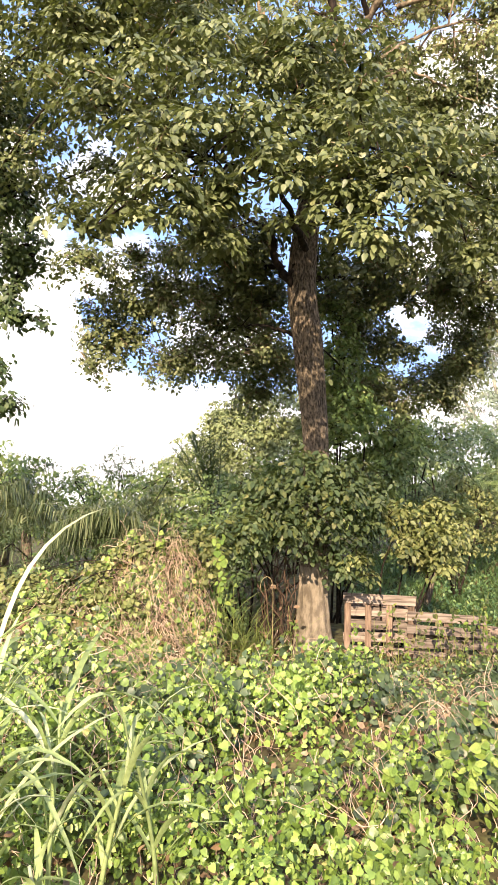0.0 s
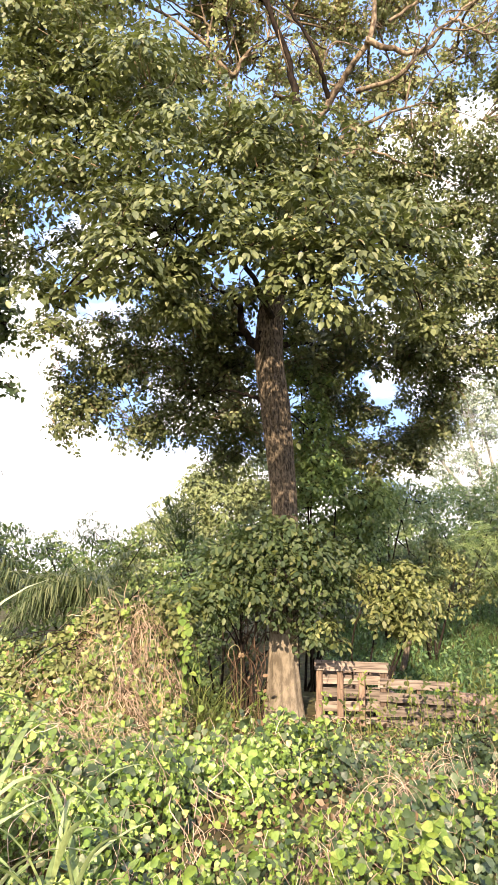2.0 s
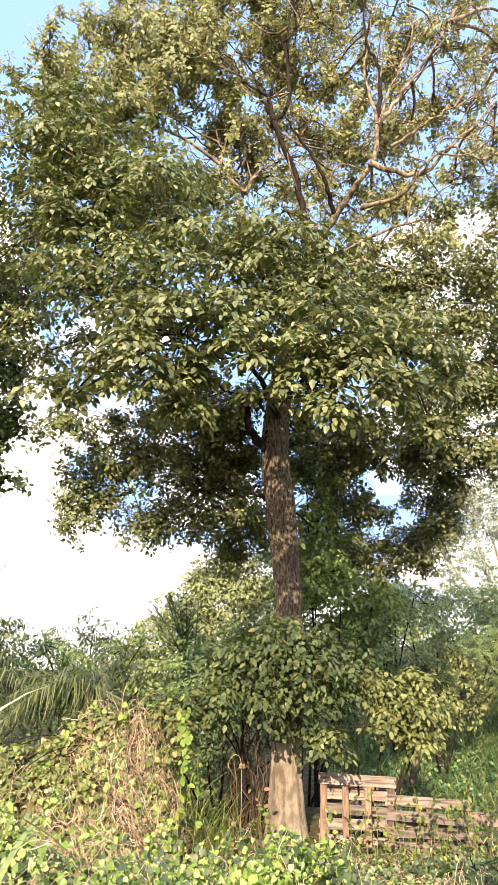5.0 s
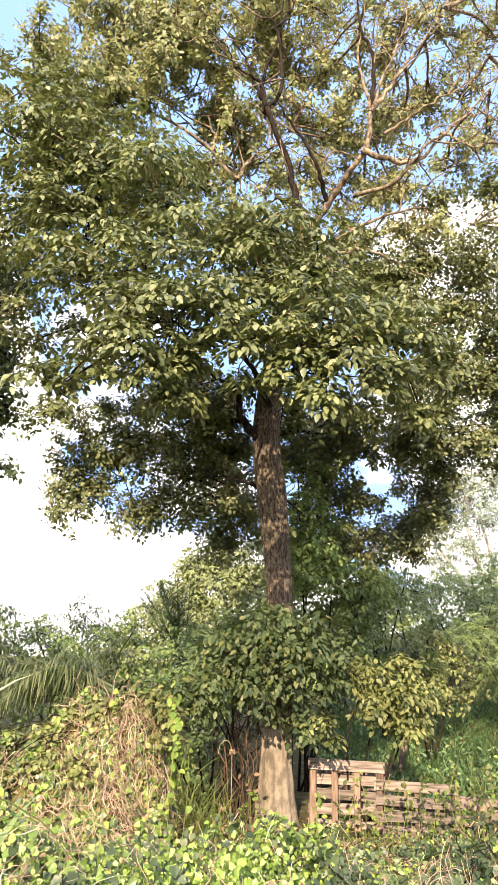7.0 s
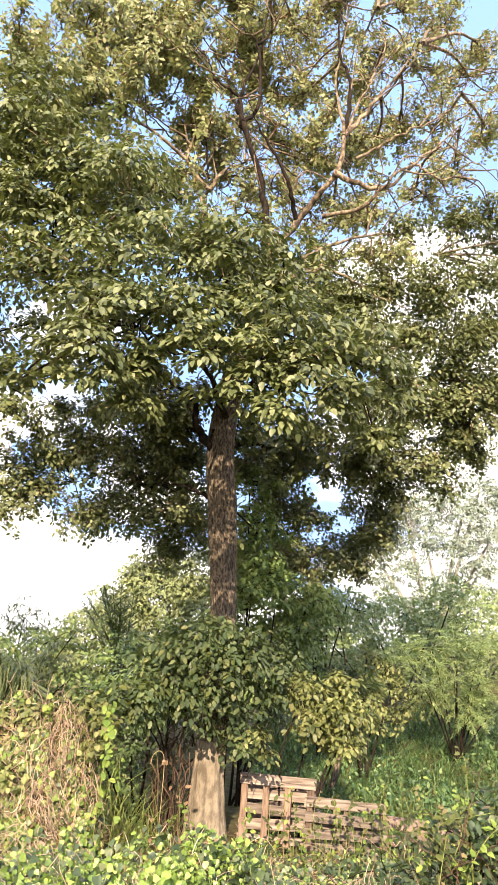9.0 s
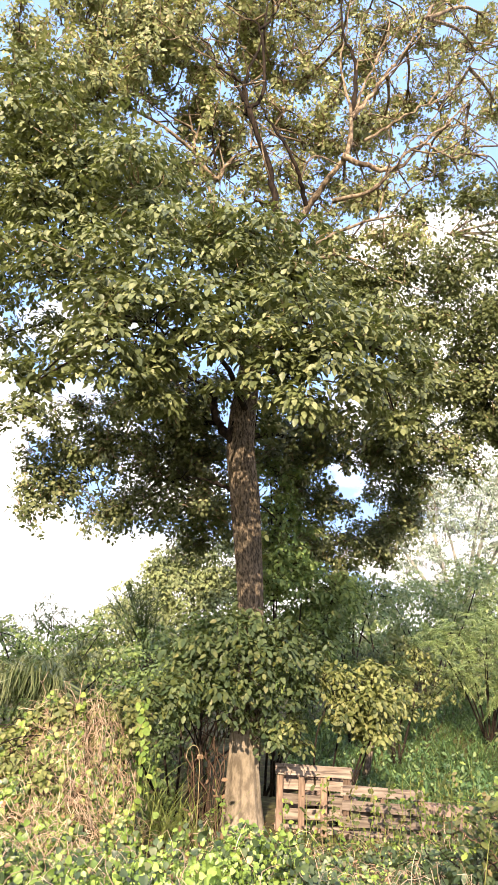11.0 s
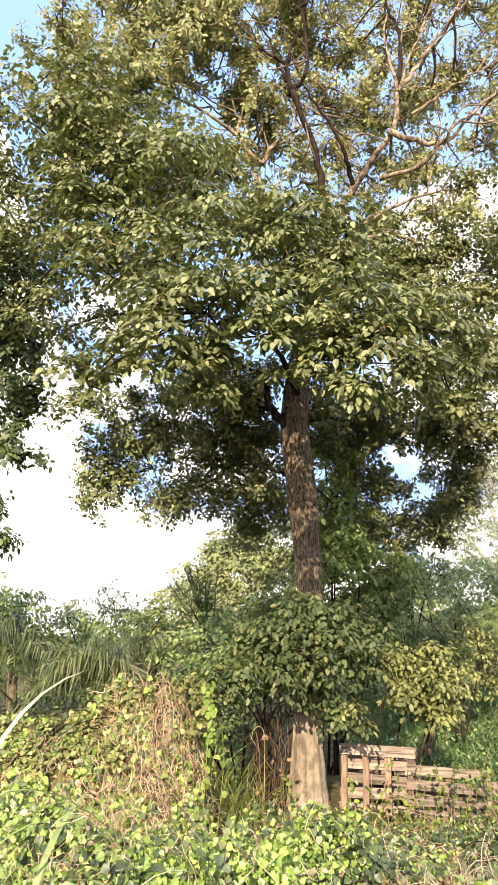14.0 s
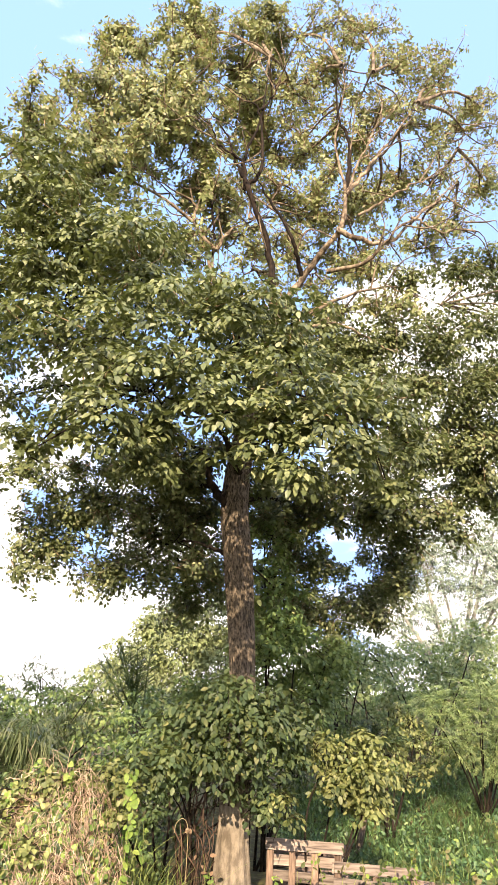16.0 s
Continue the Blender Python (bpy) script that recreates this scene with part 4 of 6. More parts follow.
M_SHRUB_ONE = leaf_material("shrub_leaf_near", [(0.0, (0.042, 0.062, 0.02)), (0.6, (0.08, 0.10, 0.028)), (1.0, (0.13, 0.14, 0.04))], per_object=True)
shrub("shrub", "leafy dark green shrub wrapped round the tree trunk", "shrub",
      [(-0.05, -0.45, 2.05, 0.32), (0.3, -0.45, 1.95, 0.3), (-0.35, -0.5, 1.75, 0.34), (0.1, -0.6, 1.7, 0.34), (0.5, -0.4, 1.75, 0.3), (-0.65, -0.65, 1.38, 0.28), (-0.3, -0.6, 1.42, 0.28), (0.05, -0.5, 1.4, 0.26), (-0.85, -0.7, 1.36, 0.2), (0.0, -0.36, 1.12, 0.14), (0.34, -0.36, 1.15, 0.2), (0.4, -0.32, 0.92, 0.14), (0.30, -0.36, 0.98, 0.11), (0.6, -0.3, 1.45, 0.22), (-0.6, -0.3, 1.8, 0.28), (0.75, -0.1, 1.9, 0.26)],
      (-0.22, 0.22), 300, 7, 0.108, M_SHRUB, 21, EGG, 200, M_SHRUB_ONE, stems=6, stem_r=0.012, droop=0.8)
shrub("shrub", "yellow-green shrub leaning over the wooden pallets", "shrub",
      [(1.1, -0.2, 1.52, 0.27), (1.36, -0.25, 1.36, 0.32), (1.56, -0.2, 1.34, 0.25), (1.46, -0.22, 1.08, 0.25), (1.6, -0.2, 1.08, 0.2), (1.15, -0.25, 1.22, 0.24), (0.88, -0.25, 1.52, 0.15), (1.5, -0.1, 1.62, 0.2), (0.5, -0.42, 1.08, 0.14), (0.62, -0.42, 0.9, 0.11)],
      (1.05, 0.25), 380, 7, 0.095, M_SHRUB_Y, 22, EGG, 90, M_SHRUB_ONE, stems=4, stem_r=0.014, droop=0.5)

# the neighbour whose boughs hang in from the side, its shade put into dark leaves
shrub("tree", "shaded tree with drooping boughs, darkened leaves and an added crown out of view", "tree",
      # last four clumps: unseen crown added to cast shade on the boughs
      [(-3.7, 1.0, 6.4, 0.6), (-3.75, 1.0, 5.6, 0.5), (-3.7, 1.0, 4.9, 0.45), (-3.45, 1.0, 4.0, 0.2), (-3.7, 1.0, 4.4, 0.28), (-3.45, 1.0, 4.85, 0.28), (-3.8, 1.0, 4.1, 0.25), (-3.72, 1.0, 2.85, 0.2), (-3.9, 1.0, 3.1, 0.25), (-4.3, 1.2, 5.8, 0.7), (-4.5, 1.3, 4.8, 0.7), (-4.1, 1.3, 7.2, 0.7), (-4.0, 1.0, 2.9, 0.4), (-4.3, 1.2, 3.5, 0.5), (-5.0, 1.5, 6.5, 0.9), (-5.2, 1.5, 5.0, 0.9), (-4.8, -0.4, 6.4, 0.9), (-4.7, -0.3, 7.6, 0.9), (-4.7, 0.0, 8.6, 0.9), (-5.8, 0.0, 7.8, 1.1)],
      (-6.6, 1.8), 230, 7, 0.125, M_DARK, 23, EGG_SIX, bark=M_LIMB, stems=4, stem_r=0.07, keep=0.8, layered=False)


def frond(base, way, length, sag, leaflet, g, batch, width=0.022, gap=0.05, hang=0.5, rib=0.018, sides=5, blades=None):
    """A palm frond: an arching rib with two rows of narrow leaflets."""
    way = unit(np.array(way, float))
    t = np.linspace(0, 1, 18)[:, None]
    line = np.array(base) + way * length * t + np.array([0, 0, -1.0]) * sag * length * t**2.2
    batch.add(*tube(line, np.linspace(rib, rib * 0.25, 18), sides))
    n = int(length / gap)
    u = np.repeat(np.linspace(0.14, 0.985, n), 2)
    idx = u * 17
    p = np.stack([np.interp(idx, np.arange(18), line[:, c]) for c in range(3)], -1)
    tan = unit(np.stack([np.interp(idx, np.arange(18), np.gradient(line[:, c])) for c in range(3)], -1))
    side = unit(np.cross(tan, [0, 0, 1.0])) * np.where(np.arange(len(u)) % 2, 1, -1)[:, None]
    L = leaflet * np.sin(np.pi * np.clip(u * 0.9 + 0.12, 0, 1)) ** 0.6 * g.uniform(0.55, 1.15, len(u))
    d1 = unit(side + tan * 0.65 + g.normal(size=(len(u), 3)) * 0.3 + np.array([0, 0, 0.15]))
    bend = 0.5 - 0.08 * min(hang, 3.5)
    mid = p + d1 * (L * bend)[:, None]
    d2 = unit(d1 + np.array([0, 0, -1.0]) * (hang + 0.5 * g.random((len(u), 1))))
    tip = mid + d2 * (L * (1 - bend))[:, None]
    w = unit(np.cross(d1, np.array([0, 0, 1.0]) + 0.4 * g.normal(size=(len(u), 3)))) * width
    v = np.stack([p - w * 0.4, p + w * 0.4, mid - w, mid + w, tip], 1)
    f = np.array([(0, 1, 3), (0, 3, 2), (2, 3, 4)])[None] + (np.arange(len(u)) * 5)[:, None, None]
    (blades or batch).add(v.reshape(-1, 3), f.reshape(-1, 3))


def palm(x, y, height, count, length, label, seed, sag=0.55, leaflet=0.5, lean=(0, 0), rise=(0.2, 1.3), trunk_r=0.12, material=M_PALM, turn=(0, 6.283), hang=0.5, gap=0.05, width=0.016):
    g = np.random.default_rng(seed)
    z = float(lift_of(x, y))
    ob = thing("palm", x, y, z, label, "palm", "palms behind the tree")
    top = np.array((x + lean[0], y + lean[1], z + height))
    ppart("trunk", Batch().add(*tube(smooth_line([(x, y, z - 0.1), 0.5 * (np.array((x, y, z)) + top) + (0.05, 0, 0), top], 12), np.linspace(trunk_r * 1.2, trunk_r, 12), 10, 0.08, g)), M_BARK, ob)
    for i in range(count):
        a = turn[0] + (turn[1] - turn[0]) * (i + 0.5 * g.random()) / count
        e = g.uniform(*rise)
        b, blades = Batch(), Batch()
        frond(top + g.normal(size=3) * 0.04, (math.cos(a) * math.cos(e), math.sin(a) * math.cos(e), math.sin(e)), length * g.uniform(0.8, 1.1), sag * g.uniform(0.7, 1.2), leaflet, g, b, width=width, gap=gap, hang=hang, blades=blades)
        part("frond_blade", blades, material, ppart("frond", b, material, ob), kind="stuff")
    return ob


palm(-3.55, 1.7, 1.15, 14, 1.35, "bushy palm with nodding green fronds", 37, sag=0.8, rise=(0.75, 1.5), leaflet=0.5, hang=2.0, gap=0.034, width=0.010, trunk_r=0.07)
palm(-4.6, 4.1, 1.2, 18, 1.7, "bushy palm with long drooping green fronds", 31, sag=0.9, rise=(0.95, 1.45), leaflet=0.6, hang=1.4, gap=0.055, width=0.018)
palm(-4.9, 3.0, 0.6, 18, 1.9, "palm with crowded drooping fronds", 36, sag=0.55, rise=(0.6, 1.3), leaflet=0.65, hang=2.4, gap=0.05, width=0.009)
palm(-1.75, 0.5, 0.95, 9, 1.6, "low palm with arching dark green fronds", 32, sag=0.6, rise=(0.3, 0.8), leaflet=0.5, turn=(2.6, 3.75), hang=1.6, gap=0.024, width=0.008, trunk_r=0.06)
palm(-2.25, 3.2, 1.2, 11, 1.1, "small palm with dark feathery fronds", 38, sag=0.5, rise=(0.4, 1.3), leaflet=0.36, hang=0.8, gap=0.026, width=0.008, trunk_r=0.05)
palm(-0.9, 5.0, 1.4, 10, 1.6, "young palm with stiff upright fronds", 33, sag=0.14, rise=(0.85, 1.5), leaflet=0.30, hang=0.05, gap=0.028, width=0.008, turn=(1.3, 5.2), material=M_DARK, lean=(-0.15, 0))
palm(-2.6, 4.4, 0.5, 16, 1.7, "dark green palm among the bushes", 34, sag=0.6, rise=(0.5, 1.2), leaflet=0.5, hang=1.2, gap=0.035, width=0.012)
palm(2.1, 2.4, 1.3, 20, 0.75, "small dark palm on a curved stem", 35, sag=0.3, rise=(0.55, 1.45), leaflet=0.30, lean=(0.25, 0), trunk_r=0.04, material=M_DARK, hang=0.3, gap=0.03, width=0.009)

shrub("bush", "dense green bush behind the mound", "bush", [(-2.6, 4.6, 1.3, 0.7), (-1.6, 4.2, 1.2, 0.7), (-3.4, 5.0, 1.6, 0.7), (-2.3, 5.4, 1.9, 0.6), (-1.0, 4.4, 1.6, 0.6), (-0.5, 3.5, 1.2, 0.6), (-4.6, 5, 1.5, 0.8), (-1.3, 3.0, 0.7, 0.6), (-2.4, 3.2, 0.7, 0.6)], (-2.2, 4.6), 95, 7, 0.13, M_BUSH, 41, FOLDED)
shrub("bush", "tall bush with feathery dark shoots", "bush", [(-2.9, 6.2, 2.4, 0.45), (-2.6, 6.4, 2.1, 0.4), (-3.6, 6.4, 2.0, 0.5), (-4.6, 6.6, 2.1, 0.5)], (-2.9, 6.4), 110, 8, 0.14, M_DARK, 42, LANCE)
shrub("tree", "light green tree beyond the palms", "tree", [(-0.7, 16, 4.4, 0.82), (0.2, 16, 4.8, 0.82), (1.3, 16, 5.2, 0.86), (0.8, 16, 4.2, 0.88), (-0.0, 16, 5.5, 0.55), (1.8, 16, 4.2, 0.88), (-0.1, 16.0, 3.7, 1.33), (-1.3, 16.0, 3.3, 1.2), (1.0, 16.0, 3.5, 1.2), (-0.5, 16.4, 4.7, 0.93), (-2.2, 16.0, 2.5, 1.06), (1.5, 16.0, 2.4, 1.2), (-0.7, 15.4, 2.1, 1.33), (0.6, 15.3, 1.6, 1.33), (2.2, 16.2, 4.0, 1.06), (-3.1, 16.6, 1.7, 1.06)], (-0.2, 16.2), 120, 7, 0.19, M_HAZY, 43, FOLDED, stem_r=0.07, simple=True)
DARK_HIGH = [(0.5, 1.2, 4.2, 0.24), (0.55, 0.8, 4.1, 0.3), (0.5, 1.2, 3.6, 0.24), (0.6, 0.9, 3.6, 0.34), (0.9, 1.1, 3.4, 0.3), (0.6, 0.9, 3.1, 0.34), (1.1, 2.2, 3.0, 0.4), (0.55, 1.2, 3.0, 0.25), (0.5, 1.8, 2.9, 0.4), (0.85, 1.0, 2.9, 0.32), (1.0, 1.3, 2.8, 0.42), (1.75, 2.1, 2.75, 0.38)]
DARK_LOW = [(0.55, 0.8, 2.6, 0.32), (1.5, 1.6, 2.6, 0.45), (1.3, 2.0, 2.3, 0.55), (0.6, 2.2, 2.3, 0.5), (-0.2, 1.8, 2.1, 0.4), (1.3, 1.4, 2.1, 0.4), (1.5, 2.4, 2.0, 0.42), (0.8, 1.6, 1.7, 0.5), (1.5, 1.8, 1.7, 0.35), (-0.5, 1.5, 1.5, 0.5), (0.2, 2.0, 1.4, 0.6), (1.1, 1.5, 1.3, 0.5), (-0.9, 1.8, 1.2, 0.5)]
shrub("bush", "dark green bush behind the trunk", "bush", DARK_HIGH + DARK_LOW, (0.7, 1.9), 240, 7, 0.10, M_BUSH, 44, EGG_SIX)
shrub("bush", "mid-green leafy bush on the hillside", "bush", [(3.0, 6.0, 2.6, 0.7), (2.2, 6.2, 2.4, 0.7), (3.8, 6.2, 2.0, 0.7), (2.6, 6.5, 3.2, 0.5), (3.4, 6.0, 1.9, 0.6), (4.6, 6.4, 2.2, 0.7), (3.1, 6.3, 3.1, 0.5), (2.0, 5.6, 1.3, 0.6), (3.9, 5.8, 1.6, 0.5)], (3.1, 6.4), 85, 7, 0.13, M_BUSH_LIT, 45, FOLDED)
shrub("bush", "light green bush behind the trunk, sunlight put in its leaf colour", "bush", [(2.0, 3.6, 3.0, 0.32), (2.35, 3.7, 2.8, 0.36), (2.75, 3.8, 3.0, 0.33), (3.1, 3.9, 2.85, 0.33), (2.6, 3.7, 2.5, 0.36), (2.1, 3.5, 2.4, 0.36), (1.8, 3.5, 2.75, 0.3)], (2.4, 3.9), 170, 7, 0.10, M_BUSH_LIT, 52, EGG_SIX, stem_r=0.02)
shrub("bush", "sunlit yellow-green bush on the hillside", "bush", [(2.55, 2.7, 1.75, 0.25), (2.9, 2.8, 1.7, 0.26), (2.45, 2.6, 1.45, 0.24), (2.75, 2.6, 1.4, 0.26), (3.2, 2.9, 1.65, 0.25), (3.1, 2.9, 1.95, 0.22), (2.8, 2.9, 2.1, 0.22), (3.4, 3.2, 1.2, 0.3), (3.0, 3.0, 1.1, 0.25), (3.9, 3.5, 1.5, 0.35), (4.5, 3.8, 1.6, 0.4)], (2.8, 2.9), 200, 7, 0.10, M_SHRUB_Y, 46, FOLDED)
shrub("tree", "tall pale-stemmed tree on the far hillside", "tree", [(10.5, 25, 7.6, 0.9), (12.0, 25, 9.8, 1.3), (13.5, 25, 10.6, 1.3), (15.0, 25, 10.0, 1.4), (11.2, 25, 8.4, 1.1), (13.0, 25, 8.8, 1.2), (14.6, 25, 8.2, 1.2), (16.5, 25, 9.0, 1.4), (12.0, 25, 7.0, 1.0), (15.8, 25, 7.2, 1.1), (17.6, 25, 11.0, 1.4), (16.0, 25, 11.5, 1.2), (13.8, 25, 6.4, 0.9), (10.9, 25, 6.2, 0.8), (12.6, 25, 5.6, 0.9), (14.9, 25, 5.6, 0.9), (16.4, 25, 6.0, 1.0)], (13.6, 25), 62, 7, 0.22, M_FAR_HAZE, 47, FOLDED, bark=M_PALE_BARK, stems=9, stem_r=0.13, keep=0.8, simple=True)
shrub("bush", "belt of far bushes on the ridge", "bushes", [(x, 22 + 2 * math.sin(x), 1.2 + 0.18 * max(x, 0) + 0.5 * math.sin(x * 1.7), 1.5) for x in range(-16, 24, 2)], (2, 24), 24, 7, 0.3, M_BUSH, 48, stems=3, stem_r=0.05, keep=0.1, simple=True)


shrub("bush", "green bushes between the trunk and the ridge", "bush", [(-0.6, 6, 1.9, 0.6), (0.2, 6, 2.1, 0.6), (1.0, 6, 2.3, 0.6), (1.8, 6.4, 2.4, 0.6), (0.6, 5.6, 1.5, 0.6), (1.5, 5.6, 1.7, 0.5)], (0.6, 6.2), 110, 7, 0.13, M_BUSH, 53, EGG_SIX)
# filler bush added to darken the hollow, which is mostly deep shade
shrub("bush", "dark filler leaves added for the shade in the hollow beside the trunk", "bush", [(-0.7, 1.3, 0.8, 0.4), (-0.3, 1.2, 1.0, 0.35), (-1.1, 1.2, 1.1, 0.35), (-0.3, 1.1, 0.5, 0.3), (-0.7, 1.1, 1.4, 0.35), (0.6, 0.9, 0.9, 0.3), (0.9, 0.9, 1.3, 0.3)], (-0.5, 0.8), 150, 7, 0.11, M_DARK, 73, FOLDED)
shrub("bush", "dark tangled undergrowth below the low palm", "bush", [(-3.4, 0.3, 0.75, 0.3), (-3.0, 0.35, 0.8, 0.3), (-2.6, 0.3, 0.85, 0.28), (-2.2, 0.3, 0.95, 0.28), (-1.85, 0.3, 1.1, 0.25), (-3.8, 0.5, 0.8, 0.35), (-2.9, 0.8, 1.1, 0.32), (-3.5, 0.9, 1.1, 0.35), (-2.3, 0.9, 1.2, 0.3)], (-2.8, 0.6), 190, 7, 0.09, M_DARK, 74, LANCE)
shrub("bush", "sunlit leafy bush among the palms", "bush", [(-4.2, 3.6, 2.0, 0.5), (-3.4, 4.2, 2.0, 0.39), (-2.9, 4.2, 1.7, 0.49), (-2.3, 4.7, 1.9, 0.45), (-1.8, 5, 2.2, 0.42), (-1.5, 3.7, 1.6, 0.46), (-1.0, 3.2, 1.8, 0.44)], (-2.7, 3.9), 70, 7, 0.11, M_BUSH, 71, FOLDED)
shrub("bush", "bright green bush on the hillside", "bush", [(5.7, 6, 3.6, 0.63), (5.2, 6, 2.9, 0.56), (4.8, 7, 3.2, 0.52), (4.0, 6.0, 2.5, 0.45), (4.0, 6.5, 3.0, 0.5), (3.0, 6.0, 3.2, 0.5), (2.6, 6.0, 2.8, 0.41), (6.4, 6.0, 2.6, 0.6)], (4.2, 5.2), 95, 7, 0.13, M_BUSH_LIT, 72, FOLDED)


def feathery(x, y, blobs, seed, label):
    """A shrub of fern-like compound leaves."""
    g = np.random.default_rng(seed)
    z = float(lift_of(x, y))
    ob = thing("shrub", x, y, z, label, "shrub")
    fine = Batch()
    for bx, by, bz, r in blobs:
        ppart("stem", Batch().add(*tube(smooth_line([(x, y, z - 0.05), (0.5 * (x + bx), 0.5 * (y + by), 0.55 * (z + bz)), (bx, by, bz)], 10), np.linspace(0.016, 0.006, 10), 6)), M_LIMB, ob)
        for _ in range(int(95 * r)):
            o = unit(g.normal(size=3)) * r * g.uniform(0.2, 1.0)
            way = unit((o / r + np.array([0, -0.4, 0.1]) + 0.4 * g.normal(size=3)) * (1, 1, 0.5))
            frond(np.array((bx, by, bz)) + o * 0.8, way, g.uniform(0.3, 0.5), 0.3, 0.10, g, fine, 0.0045, 0.015, 0.15, 0.006, 3)
    ppart("crown", fine, M_FERN, ob, kind="stuff")


shrub("bush", "light green bush high on the hillside", "bush", [(4.0, 8.0, 2.9, 0.8), (5.2, 8.2, 3.2, 0.9), (6.4, 8.2, 3.4, 0.9), (3.0, 8.4, 2.6, 0.8), (7.4, 8.0, 3.4, 0.9), (5.8, 7.6, 2.6, 0.8), (4.6, 7.6, 2.3, 0.7), (4.5, 7.6, 1.7, 0.6), (5.5, 7.4, 1.9, 0.7), (6.5, 7.6, 2.3, 0.8), (3.6, 7.6, 1.8, 0.6), (7.4, 7.6, 2.6, 0.8)], (5.2, 8.4), 100, 7, 0.15, M_BUSH_LIT, 49, FOLDED, simple=True)
shrub("bush", "leafy green bush beside the palms", "bush", [(-5.4, 3.0, 1.6, 0.8), (-5.2, 4.4, 1.7, 0.9), (-6.2, 4.5, 2.0, 1.0), (-4.4, 5.6, 1.8, 0.8), (-5.4, 6, 2.2, 0.9), (-3.4, 3.4, 1.0, 0.6)], (-5, 4.4), 70, 7, 0.15, M_BUSH, 50, FOLDED)
feathery(4.4, 3.2, [(3.45, 2.9, 2.1, 0.33), (3.85, 2.9, 2.3, 0.38), (4.3, 2.9, 2.4, 0.4), (4.8, 3.0, 2.5, 0.42), (5.2, 3.2, 2.2, 0.48), (4.2, 2.8, 1.8, 0.42), (4.7, 2.9, 1.9, 0.42), (3.75, 2.8, 1.7, 0.3), (5.1, 3.0, 1.5, 0.38), (4.4, 2.8, 1.45, 0.33)], 51, "feathery light green shrub with compound leaves")


# ---- wooden pallets ----
def box(batch, size, m, g, wear=0.004):
    """A sawn board with slightly uneven, softened ends."""
    bm = bmesh.new()
    bmesh.ops.create_cube(bm, size=1.0, matrix=Matrix.Diagonal((*size, 1)))
    bmesh.ops.bevel(bm, geom=bm.edges[:], offset=min(size) * 0.14, segments=1, affect="EDGES")
    for v in bm.verts:
        v.co += Vector(g.normal(size=3) * wear)
    bmesh.ops.triangulate(bm, faces=bm.faces[:])
    batch.add([tuple(m @ v.co) for v in bm.verts], [[v.index for v in f.verts] for f in bm.faces])
    bm.free()


def pallet(at, facing, width, height, rows, posts, label, seed, lean=0.0, bare=False, wood=M_WOOD):
    """A pallet stood on edge: boards on both sides of upright stringers."""
    g = np.random.default_rng(seed)
    ob = thing("wooden_pallet", *at, label, "pallet", "pallets set up as a fence")
    ob.rotation_euler = (radians(lean), 0, radians(facing))
    for i in range(posts):
        x = -width / 2 + 0.045 + (width - 0.09) * i / (posts - 1)
        b = Batch()
        box(b, (0.07, 0.085, height), pose(x, 0, height / 2), g)
        part("post", b, M_POST, ob, smooth=False)
    for side, count in ((-1, rows), (1, rows if bare else rows - 2)):
        for i in range(count):
            if side < 0 and bare and i < count - 1:
                continue
            b = Batch()
            z = 0.05 + (height - 0.1) * i / (count - 1)
            box(b, (width * g.uniform(0.96, 1.02), 0.018, g.uniform(0.084, 0.104)), pose(g.normal() * 0.012, side * 0.054, z + g.normal() * 0.006, g.normal() * 3, g.normal() * 1.3, g.normal() * 0.6), g, 0.004)
            part("board", b, wood, ob, smooth=False)
    return ob


pallet((0.86, -0.06, -0.30), -14, 0.80, 0.95, 7, 4, "weathered wooden pallet with upright posts before its boards", 61, -4, True)
pallet((1.56, -0.28, -0.44), -14, 0.86, 0.92, 7, 3, "grey-brown wooden pallet standing on edge", 62, -3)
pallet((2.30, -0.46, -0.50), -14, 0.84, 0.86, 6, 3, "brown wooden pallet half hidden by weeds", 63, -5, wood=M_OLDWOOD)


def plank(m, size, seed):
    g = np.random.default_rng(seed)
    b = Batch()
    box(b, size, Matrix.Identity(4), g, 0.003)
    ob = part("plank", b, M_OLDWOOD, smooth=False)
    ob.matrix_world = m
    return tagged(ob, "old dark plank on a heap behind the pallets", "plank", "heap of old planks")


for i in range(7):
    x, y = 1.15 + 0.05 * math.sin(i * 2.2), 0.95 + 0.04 * math.cos(i * 1.7)
    plank(pose(x, y, 0.16 + float(lift_of(x, y)) + 0.062 * i - 0.13, 6 * math.sin(i * 3.0), 5 * math.sin(i * 1.3) - 8, 20 * math.sin(i * 2.6)), (0.9, 0.12, 0.05), 70 + i)

# ---- creepers and vines over the bank ----
rng = np.random.default_rng(81)


def cover_top(x, y):
    """Top of the creeper cover above the soil."""
    lump = 0.17 * np.sin(3.1 * x + 1.3 * np.sin(2.2 * y)) * np.sin(2.7 * y + 0.8) + 0.12 * np.sin(6.3 * x + 2 + np.sin(3 * y)) * np.sin(6.7 * y + x) + 0.04 * np.sin(13 * x + y) * np.sin(12 * y - 2 * x)
    return lift_of(x, y) + 0.22 - 0.12 * np.clip((x + 0.6) / 1.2, 0, 1) + lump * np.clip(-y / 3.5, 0.35, 1.0) - (0.16 - 0.13 * np.clip((x + 0.6) / 1.2, 0, 1)) * np.clip((y + 3.2) / 1.6, 0, 1)




def scatter(n, x0, x1, y0, y1):
    return rng.uniform(x0, x1, n), rng.uniform(y0, y1, n)


